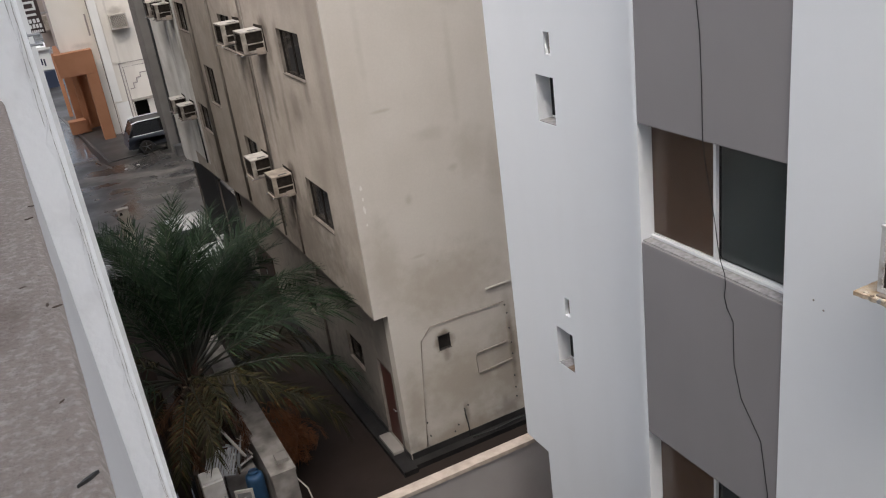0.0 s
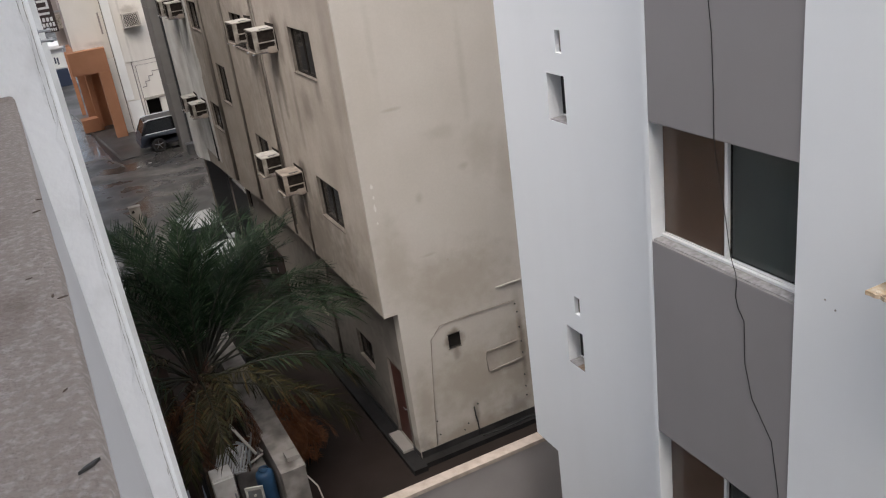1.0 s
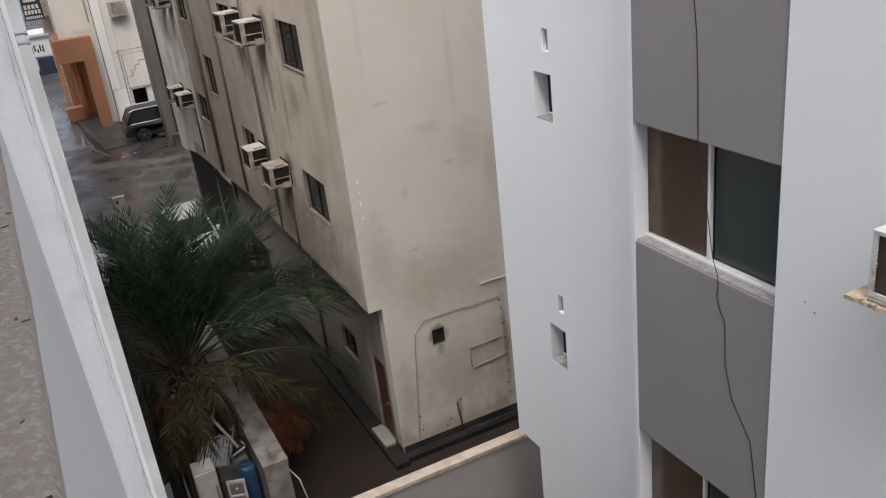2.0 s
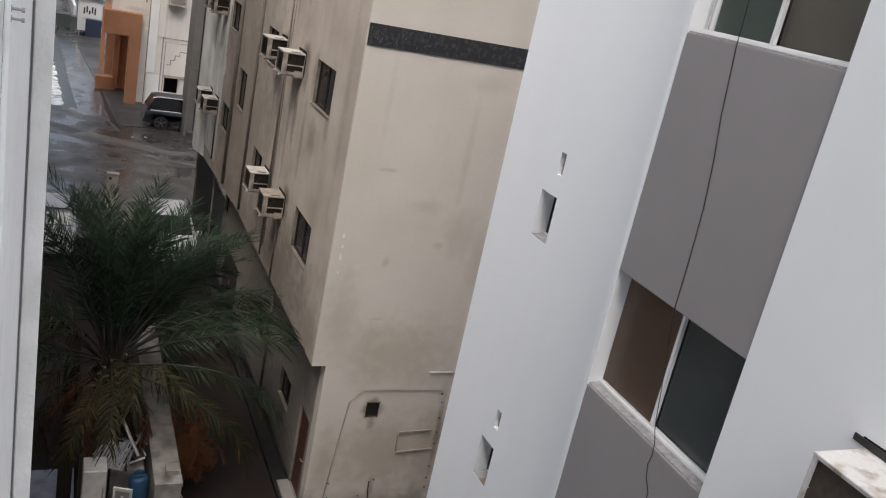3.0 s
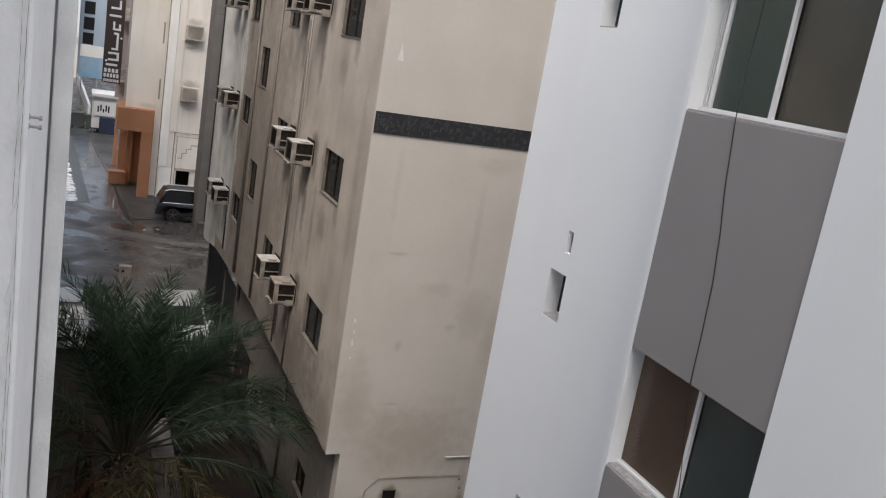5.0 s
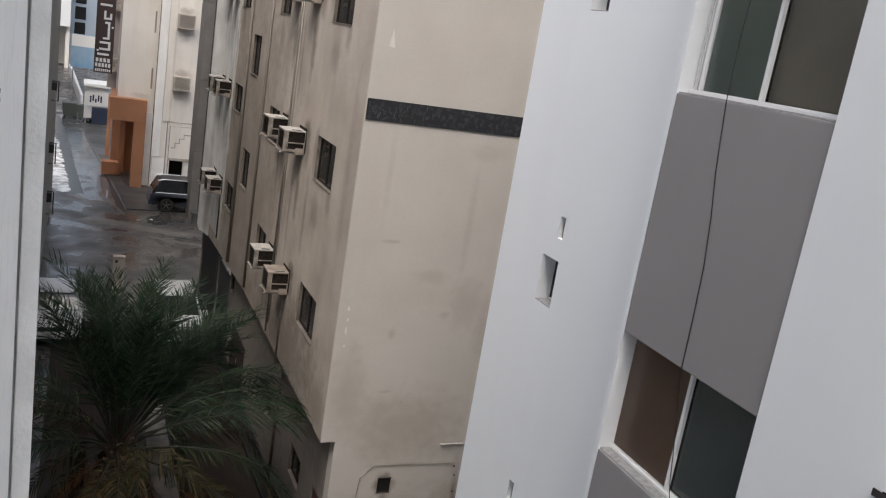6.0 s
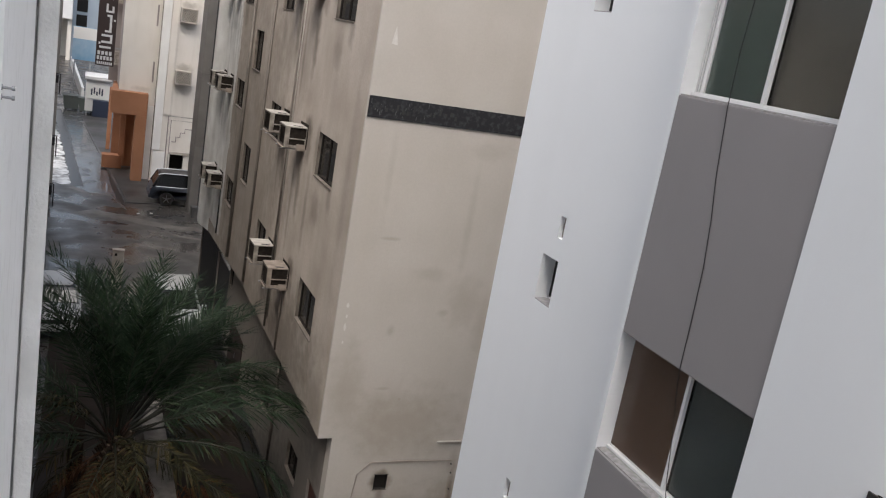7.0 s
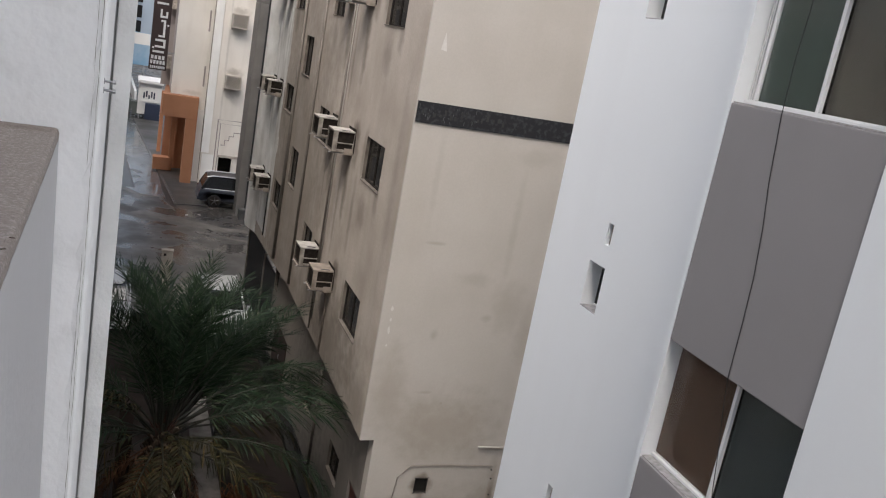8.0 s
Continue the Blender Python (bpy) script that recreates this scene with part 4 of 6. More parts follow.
for k, (za, zb) in enumerate(((8.7, 10.9), (11.2, 12.9), (6.5, 7.1))):
    r2 = random.Random(70 + k)
    n = int((zb - za) / 0.12)
    rim_a = [(28.72 + r2.uniform(-0.03, 0.05), za + (zb - za) * i / n) for i in range(n + 1)]
    rim_b = [(28.52 + 0.12 * abs(2 * i / n - 1) + r2.uniform(-0.05, 0.04), za + (zb - za) * i / n) for i in range(n, -1, -1)]
    single("bare_plaster_patch", prism(bmesh.new(), rim_a + rim_b, "x", XB - 0.004, XB - 0.0005), M_chip, "ragged white edge of peeled paint on the wall", "patch")
hang = [(5.93, 12.6), (5.925, 11.86), (5.942, 11.5), (5.928, 11.1), (5.866, 10.6), (5.80, 10.27), (5.752, 9.9), (5.735, 9.5), (5.728, 9.08), (5.70, 8.9), (5.645, 8.65), (5.60, 8.45), (5.557, 8.2), (5.53, 8.1), (5.485, 8.0), (5.475, 7.9), (5.49, 7.8), (5.46, 7.7), (5.39, 7.6), (5.375, 7.2), (5.29, 6.9), (5.07, 6.6), (4.98, 6.1), (5.0, 5.6)]
pipe("hanging_cable", [(XP - 0.007, y, z) for y, z in hang], 0.0036, M_cable, "thin black cable hanging loose over the grey panels", "cable", 6)
for y, z in ((4.60, 8.12), (4.51, 8.07)):
    pipe("wall_anchor", [(XP - 0.024, y, z), (XP - 0.01, y, z)], 0.008, M_pipe, "small bolt hole in the white wall", "bolt", 6)
# the near pier: bolts and a leaf scrap on the ledge
for z in (11.05, 11.034):
    bolt = thing("wall_bolt", "short grey steel bolt sticking out of the pier", "bolt", (-0.021, 2.385, z), group="bolts in the pier")
    part("shank", tube(bmesh.new(), [(0.0, 0, 0), (0.018, 0, -0.0005)], 0.0022, 8), M_steel, bolt)
    part("head", tube(bmesh.new(), [(0.018, 0, -0.0005), (0.023, 0, -0.0005)], 0.0042, 6), M_steel, bolt)
    part("washer", tube(bmesh.new(), [(0.0, 0, 0), (0.004, 0, 0)], 0.0055, 10), M_steel, bolt)
bm_leaf = bmesh.new()
prism(bm_leaf, [(0, 0), (0.005, 0.0012), (0.012, 0.001), (0.014, 0), (0.008, -0.0012)], "z", 0, 0.003)
fallen = single("fallen_leaf", bm_leaf, M_plinth, "dry dark leaf scrap on the ledge", "leaf")
fallen.matrix_basis = pose(-0.0745, 1.161, ZL + 0.0006, 4, 0, 32) @ Matrix.Diagonal((0.9, 0.8, 0.6, 1))
for k, (x, y, r, s) in enumerate(((-0.0835, 1.128, 20, 0.9), (-0.0705, 1.393, 5, 0.55), (-0.0735, 1.398, 80, 0.5), (-0.079, 1.627, 15, 0.6), (-0.0745, 1.67, -20, 0.5), (-0.076, 1.25, 50, 0.35), (-0.09, 1.45, 10, 0.4))):
    bit = bmesh.new()
    prism(bit, [(0, 0), (0.005, 0.0022), (0.011, 0.0016), (0.013, -0.0005), (0.006, -0.002)], "z", 0, 0.0014)
    crumb = single("dirt_crumb", bit, M_bark, "dark crumb of dirt on the ledge", "dirt", group="crumbs on the ledge")
    crumb.matrix_basis = pose(x, y, ZL + 0.0003, 0, 0, r) @ Matrix.Diagonal((s, s, s, 1))

# ---- low yard wall and junk ----
soil_and_shade(M_lowwall, [((2.13, 14.5, 1.53), (0.16, 0.25, 0.25), 0.8), ((2.2, 15.6, 1.53), (0.2, 0.5, 0.2), 0.55), ((2.0, 18.5, 1.53), (0.3, 1.6, 0.3), 0.5), ((2.15, 14.25, 0.3), (0.5, 0.3, 0.5), 0.6), ((2.2, 22.5, 1.53), (0.3, 1.5, 0.3), 0.5),
                ((1.5, 15.6, 0.9), (0.5, 0.5, 0.3), 0.6)], (0.06, 0.047, 0.038))
lw = thing("low_yard_wall", "low pale rendered yard wall with a worn top", "wall", (2.15, 14.3, 0), kind="structure")
own(lw, part("wall", rbox(1.90, 2.36, 14.25, 29.5, 0.03, 1.47, w=0.012), M_lowwall, lw))
own(lw, part("coping", rbox(1.885, 2.375, 14.235, 29.5, 1.471, 1.53, w=0.01), M_lowwall, lw))
single("concrete_block", rbox(2.1, 2.33, 14.5, 14.75, 1.531, 1.62, w=0.01), M_kerb, "loose concrete block lying on the wall", "block")
single("broken_brick", rbox(2.22, 2.42, 13.95, 14.12, 0.03, 0.42, w=0.01), M_kerb, "stack of broken blocks at the wall's end", "block")
pipe("hose", [(2.37, 14.35, 1.2), (2.5, 14.2, 1.0), (2.55, 14.1, 0.6), (2.5, 13.95, 0.25), (2.3, 13.8, 0.05)], 0.014, M_pipewhite, "white hose looped over the wall's end", "hose")
fr = thing("old_refrigerator", "stained white old refrigerator standing outdoors", "refrigerator", (0.92, 14.98, 0.03), 0)
part("body", rbox(-0.21, 0.19, -0.15, 0.25, 0, 1.46, w=0.02), M_whitegoods, fr)
fd = part("door", rbox(-0.215, 0.185, -0.205, -0.155, 0.03, 1.45, w=0.015), M_whitegoods, fr)
part("handle", rbox(0.12, 0.15, -0.235, -0.205, 0.8, 1.1, w=0.008), M_steel, fd)
part("top_plate", rbox(-0.20, 0.18, -0.14, 0.24, 1.461, 1.475, w=0.004), M_whitegoods, fr, "rust-stained top")
part("side_panel", rbox(0.191, 0.205, -0.15, 0.25, 0.02, 1.44, w=0.004), M_kerb, fr, "grimy side")
cyl = thing("blue_barrel", "dented blue steel gas bottle standing on the yard", "gas bottle", (1.69, 14.98, 0.03))
bm = bmesh.new()
prof = [(0.05, 1.2), (0.13, 1.185), (0.165, 1.15), (0.178, 1.08), (0.178, 0.8), (0.178, 0.4), (0.178, 0.04), (0.15, 0.0)]
rings = [[bm.verts.new((r * math.cos(a), r * math.sin(a), z)) for a in [2 * math.pi * k / 24 for k in range(24)]] for r, z in prof]
for a, b in zip(rings, rings[1:]):
    for k in range(24):
        bm.faces.new((a[k], a[(k + 1) % 24], b[(k + 1) % 24], b[k]))
bm.faces.new(rings[0])
bm.faces.new(rings[-1][::-1])
part("body", bm, M_blue, cyl, smooth=True)
part("collar", tube(bmesh.new(), [(0.09 * math.cos(a), 0.09 * math.sin(a), 1.235) for a in [i * math.pi / 8 for i in range(15)]], 0.016, 6), M_blue, cyl)
wf = thing("discarded_cabinet_door", "discarded white panelled cabinet door beside the gas bottle", "door", (1.385, 14.62, 0.03), -20)
for r in ((-0.17, -0.13, 0, 0.04, 0, 1.17), (0.13, 0.17, 0, 0.04, 0, 1.17), (-0.13, 0.13, 0, 0.04, 0, 0.06), (-0.13, 0.13, 0, 0.04, 1.11, 1.17), (-0.13, 0.13, 0, 0.04, 0.80, 0.84)):
    part("rail", boxes(r), M_whitegoods, wf)
part("panel", boxes((-0.13, 0.13, 0.015, 0.025, 0.06, 1.11)), M_steel, wf)
part("knob", tube(bmesh.new(), [(0.0, 0.0145, 0.98), (0.0, -0.012, 0.98)], 0.025, 10), M_whitegoods, wf)
bk = thing("orange_bucket", "small orange plastic bucket on the ground", "bucket", (1.12, 14.35, 0.03))
part("body", tube(bmesh.new(), [(0, 0, 0), (0, 0, 0.34)], [0.12, 0.15], 16), M_blue, bk, "blue lower half")
part("lid", tube(bmesh.new(), [(0, 0, 0.341), (0, 0, 0.44), (0, 0, 0.47)], [0.155, 0.15, 0.1], 16), M_brightorange, bk)
part("handle", tube(bmesh.new(), [(0.15 * math.cos(a), 0, 0.31 - 0.1 * math.sin(a)) for a in [i * math.pi / 8 for i in range(9)]], 0.006, 5), M_steel, bk)
rk = thing("folded_drying_rack", "folded grey slatted drying rack on top of the junk", "rack", (1.27, 15.35, 1.12), -25)
for i in range(10):
    part("bar", rbox(-0.30 + i * 0.056, -0.262 + i * 0.056, -0.3, 0.35, 0.40, 0.418, w=0.004), M_rack, rk).matrix_basis = pose(0, 0, 0.02 * math.sin(i), 18, 0, 0)
part("frame", tube(bmesh.new(), [(-0.33, -0.41, 0.32), (0.28, -0.41, 0.31), (0.30, 0.22, 0.53), (-0.31, 0.22, 0.53), (-0.33, -0.41, 0.32)], 0.014, 6), M_rack, rk)
for x0, x1 in ((-0.25, -0.2), (0.2, 0.22)):
    part("leg", tube(bmesh.new(), [(x0, 0.2, 0.5), (x1, 0.1, -1.09)], 0.014, 6), M_steel, rk)
pipe("loose_pipe", [(1.36, 15.75, 2.0), (1.66, 15.2, 1.5)], 0.03, M_pipewhite, "loose white plastic pipe leaning on the junk")
pipe("loose_pipe", [(1.75, 15.9, 1.55), (1.5, 15.3, 1.3)], 0.018, M_steel, "loose steel tube lying on the junk")
single("concrete_crate", rbox(0.66, 1.10, 15.4, 15.8, 0.03, 1.38, w=0.03), M_bark, "grey stained crate behind the refrigerator", "crate")
single("junk_plinth", rbox(1.2, 1.82, 15.35, 16.0, 0.03, 1.1, w=0.05), M_lowwall, "grey block heap under the junk", "blocks")
rq = random.Random(21)
for i in range(16):
    x, y = rq.uniform(0.95, 1.8), rq.uniform(15.3, 16.0)
    z = 1.12 + rq.uniform(0.0, 0.35)
    a, L = rq.uniform(0, math.pi), rq.uniform(0.15, 0.4)
    dx, dy, dz = L * math.cos(a), L * math.sin(a), rq.uniform(-0.12, 0.2)
    pipe("scrap_slat", [(x - dx / 2, y - dy / 2, z - dz / 2), (x + dx / 2, y + dy / 2, z + dz / 2)], rq.uniform(0.012, 0.03), (M_steel, M_pipewhite, M_whitegoods, M_bark)[i % 4], "loose slat of scrap lying on the junk", "scrap", 4)
sheet_bm = bmesh.new()
prism(sheet_bm, [(-0.2, -0.3), (0.1, -0.35), (0.28, -0.1), (0.2, 0.3), (-0.15, 0.25)], "z", 0, 0.05)
sheeting = single("crumpled_sheet", sheet_bm, M_whitegoods, "crumpled pale plastic sheet on the wet tiles", "sheet")
sheeting.matrix_basis = pose(0.42, 14.6, 0.05, 6, 4, 20)
single("timber_board", rbox(0.30, 0.56, 15.9, 16.0, 0.03, 3.6, w=0.01), M_timber, "dark brown timber board standing upright", "board")
single("light_tiles", boxes((-0.28, 0.62, 12.4, 17.0, 0.03, 0.045)), M_wettile, "wet pale tiled strip by the wall", "paving", kind="structure")

crate = thing("plastic_crate", "stack of black plastic crates beside the low wall", "crate", (2.72, 20.25, 0.03), 6)
for k in range(3):
    z = 0.34 * k
    part("tray", boxes((-0.2, 0.2, -0.28, 0.28, z, z + 0.03), *[(-0.2, 0.2, y, y + 0.02, z + h, z + h + 0.05) for y in (-0.28, 0.26) for h in (0.03, 0.13, 0.22, 0.285)],
                       *[(x, x + 0.02, -0.26, 0.26, z + h, z + h + 0.05) for x in (-0.2, 0.18) for h in (0.03, 0.13, 0.22, 0.285)],
                       *[(x, x + 0.03, y, y + 0.012, z + 0.03, z + 0.33) for x in (-0.19, -0.06, 0.05, 0.16) for y in (-0.275, 0.263)]), M_plinth, crate)

# ---- date palm ----


def frond_mesh(seed, length, material, stalk, pairs=78, droop=1.0, leaf=0.125, hang=0.2, width=0.012):
    """A feather leaf along +x from the origin, arching up and over: a bare thorny stalk, then two rows of narrow leaflets
    that stand up in a V near the stalk and hang more towards the tip."""
    r = random.Random(seed)
    bm = bmesh.new()
    path, ang = [Vector((0, 0, 0))], radians(8)
    steps = 18
    for i in range(steps):
        ang -= radians(droop * (0.9 + 6.6 * (i / steps) ** 1.5))
        path.append(path[-1] + Vector((math.cos(ang), 0.0, math.sin(ang))) * (length / steps))
    bend = r.uniform(-0.35, 0.35)
    path = [p + Vector((0, bend * (p.x / length) ** 2 * length * 0.4, 0)) for p in path]
    tube(bm, path, [0.024 * (1 - 0.9 * min(1, 1.5 * i / steps)) + 0.0035 for i in range(steps + 1)], 5)
    for f in bm.faces:
        f.material_index = 1
    for i in range(pairs):
        u = 0.24 + 0.76 * i / (pairs - 1)
        k = min(int(u * steps), steps - 1)
        base = path[k].lerp(path[k + 1], u * steps - k)
        d = (path[k + 1] - path[k]).normalized()
        side0 = d.cross(Vector((0, 0, 1))).normalized()
        up = side0.cross(d)
        size = length * leaf * (0.4 + 0.6 * math.sin(math.pi * min(1, (u - 0.24) * 0.95 + 0.18)) ** 0.75)
        for s in (-1, 1):
            if r.random() < 0.05:
                continue
            a = radians(r.uniform(44, 70) - 16 * u)
            way = (d * math.cos(a) + side0 * s * math.sin(a) + up * r.uniform(0.05, 0.6)).normalized()
            long = size * r.uniform(0.7, 1.2)
            sag = hang * r.uniform(0.6, 1.4) * (0.6 + 0.6 * u)
            pts = [base + way * (long * q) - Vector((0, 0, long * sag * q * q)) for q in (0.0, 0.4, 0.75, 1.0)]
            wv = (way.cross(up).normalized() * r.uniform(0.7, 1.0) + up * r.uniform(-0.5, 0.5)).normalized() * width
            v = [bm.verts.new(p) for p in (pts[0] - wv * 0.45, pts[0] + wv * 0.45, pts[1] + wv, pts[1] - wv, pts[2] + wv * 0.7, pts[2] - wv * 0.7, pts[3])]
            bm.faces.new((v[0], v[1], v[2], v[3]))
            bm.faces.new((v[3], v[2], v[4], v[5]))
            bm.faces.new((v[5], v[4], v[6]))
    me = bpy.data.meshes.new("frond")
    bm.to_mesh(me)
    bm.free()
    me.materials.append(material)
    me.materials.append(stalk)
    return me


PALM = (1.08, 15.8, 3.4)
palm = thing("date_palm", "date palm with dark green feather fronds and dry hanging ones", "palm tree", (PALM[0], PALM[1], 0.03))
bm = bmesh.new()
trunk_path = [(0.12 * math.sin(z * 0.5), 0.05 * z, z) for z in [i * 0.34 - 0.0 for i in range(10)]]
tube(bm, [(p[0] - trunk_path[-1][0], p[1] - trunk_path[-1][1], p[2]) for p in trunk_path] + [(0, 0, 3.12)], [0.27, 0.24, 0.25, 0.22, 0.24, 0.21, 0.23, 0.22, 0.26, 0.22, 0.03], 14)
part("trunk", bm, M_bark, palm, "rough brown trunk")
stubs = bmesh.new()
rp = random.Random(11)
for i in range(150):
    z = 0.4 + 2.9 * i / 150
    a = i * 2.399
    r = 0.23
    tube(stubs, [(r * math.cos(a), r * math.sin(a), z), ((r + 0.09) * math.cos(a), (r + 0.09) * math.sin(a), z + 0.12)], [0.045, 0.03], 4)
tagged(part("bark_scale", stubs, M_bark, palm), kind="stuff")
fibre = bmesh.new()
for i in range(90):
    a, z = i * 2.399, 2.5 + 0.85 * i / 90
    r = 0.24 - 0.12 * i / 90
    e = rp.uniform(0.1, 0.26)
    tube(fibre, [(r * math.cos(a), r * math.sin(a), z), ((r + 0.6 * e) * math.cos(a), (r + 0.6 * e) * math.sin(a), z + e)], [0.035, 0.006], 4)
tagged(part("crown_fibre", fibre, M_fibre, palm, "red-brown fibre and cut leaf bases round the heart"), kind="stuff")
# length, pairs of leaflets, droop, leaflet length, hang, half width, olive or green
KINDS = ((3.5, 68, 0.80, 0.15, 0.2, 0.0095, 0), (3.2, 64, 0.95, 0.155, 0.3, 0.0095, 0), (3.4, 66, 1.15, 0.16, 0.6, 0.0105, 0), (3.1, 52, 1.3, 0.16, 0.8, 0.012, 1),
         (2.0, 42, 1.2, 0.18, 0.7, 0.012, 1), (3.0, 62, 0.65, 0.15, 0.15, 0.0095, 0), (3.3, 56, 1.1, 0.15, 0.7, 0.0115, 0))
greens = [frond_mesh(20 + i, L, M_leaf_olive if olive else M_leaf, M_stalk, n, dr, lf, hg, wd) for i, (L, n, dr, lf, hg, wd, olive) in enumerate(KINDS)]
dries = [frond_mesh(40 + i, L, M_leafdry, M_leafdry, 56, 1.3, 0.15, 0.5, 0.010) for i, L in enumerate((2.2, 1.9, 2.4))]


def fronds(count, az, el, kinds):
    """A fan of fronds: az from the first to the last bearing, el the range of their rise, in degrees."""
    for i in range(count):
        u = (i + 0.5) / count
        fo = new("frond", greens[kinds[i % len(kinds)]])
        fo.parent = palm
        turn = az[0] + (az[1] - az[0]) * u + rp.uniform(-9, 9)
        fo.matrix_basis = pose(0.12 * math.cos(radians(turn)), 0.12 * math.sin(radians(turn)), 3.22 + rp.uniform(-0.18, 0.1), rp.uniform(-28, 28), -rp.uniform(*el), turn)


fronds(8, (-170, 170), (66, 86), (5, 1, 5))      # young leaves round the heart
fronds(10, (15, 175), (54, 80), (1, 5, 0))       # upright leaves
fronds(11, (20, 132), (36, 60), (0, 1, 0))       # leaning outward, away from the near building
fronds(13, (5, 85), (22, 48), (6, 0, 1))         # arching over the yard
fronds(8, (26, 84), (28, 43), (0, 1, 0))         # between the palm and the parked cars
fronds(6, (-30, 30), (12, 34), (6, 2, 6))
fronds(4, (-45, 8), (-8, 10), (3, 6, 3))
fronds(10, (135, 225), (6, 50), (2, 0, 3))
fronds(4, (-170, -85), (-20, 16), (4, 4, 4))     # drooping towards the near building
fronds(2, (-85, -35), (14, 26), (4, 4, 4))
for i in range(11):
    fo = tagged(new("dry_frond", dries[i % 3]), "dry orange-brown hanging frond")
    fo.parent = palm
    fo.matrix_basis = pose(0, 0, 3.0, rp.uniform(-25, 25), rp.uniform(42, 76), -15 + i * 250 / 11 + rp.uniform(-10, 10))
for turn, dip in ((-168, 34), (-146, 46), (-124, 52)):
    fo = tagged(new("dry_frond", dries[1]), "dry orange-brown hanging frond")
    fo.parent = palm
    fo.matrix_basis = pose(0, 0, 3.05, rp.uniform(-20, 20), dip, turn)
heaped = [frond_mesh(60 + i, 2.2, M_heap, M_heap, 44, 1.1, 0.2, 0.4) for i in range(2)]
heap = thing("dry_palm_heap", "heap of dry orange-brown palm fronds behind the wall", "palm fronds", (2.55, 16.6, 0.03))
for i in range(56):
    fo = new("dry_frond", heaped[i % 2])
    fo.parent = heap
    fo.matrix_basis = pose(rp.uniform(-0.2, 0.2), rp.uniform(-0.45, 0.45), 1.3 + rp.uniform(-0.2, 0.3), rp.uniform(-60, 60), rp.uniform(10, 80), -60 + rp.uniform(-110, 110)) @ Matrix.Diagonal((0.5, 0.5, 0.5, 1))
part("stump", tube(bmesh.new(), [(0, 0, 0), (0.02, 0.0, 1.2)], [0.25, 0.2], 12), M_bark, heap)

# ---- vehicles ----


def smooth_profile(pts, n=4, w=0.25):
    """Rounds the corners of a closed outline."""
    out = []
    for i, p in enumerate(pts):
        p, a, b = Vector(p), Vector(pts[i - 1]), Vector(pts[(i + 1) % len(pts)])
        p0, p1 = p.lerp(a, min(w, 0.16 / max((a - p).length, 0.01))), p.lerp(b, min(w, 0.16 / max((b - p).length, 0.01)))
        for k in range(n + 1):
            s = k / n
            out.append(tuple(p0 * (1 - s) ** 2 + p * 2 * s * (1 - s) + p1 * s * s))
    return out


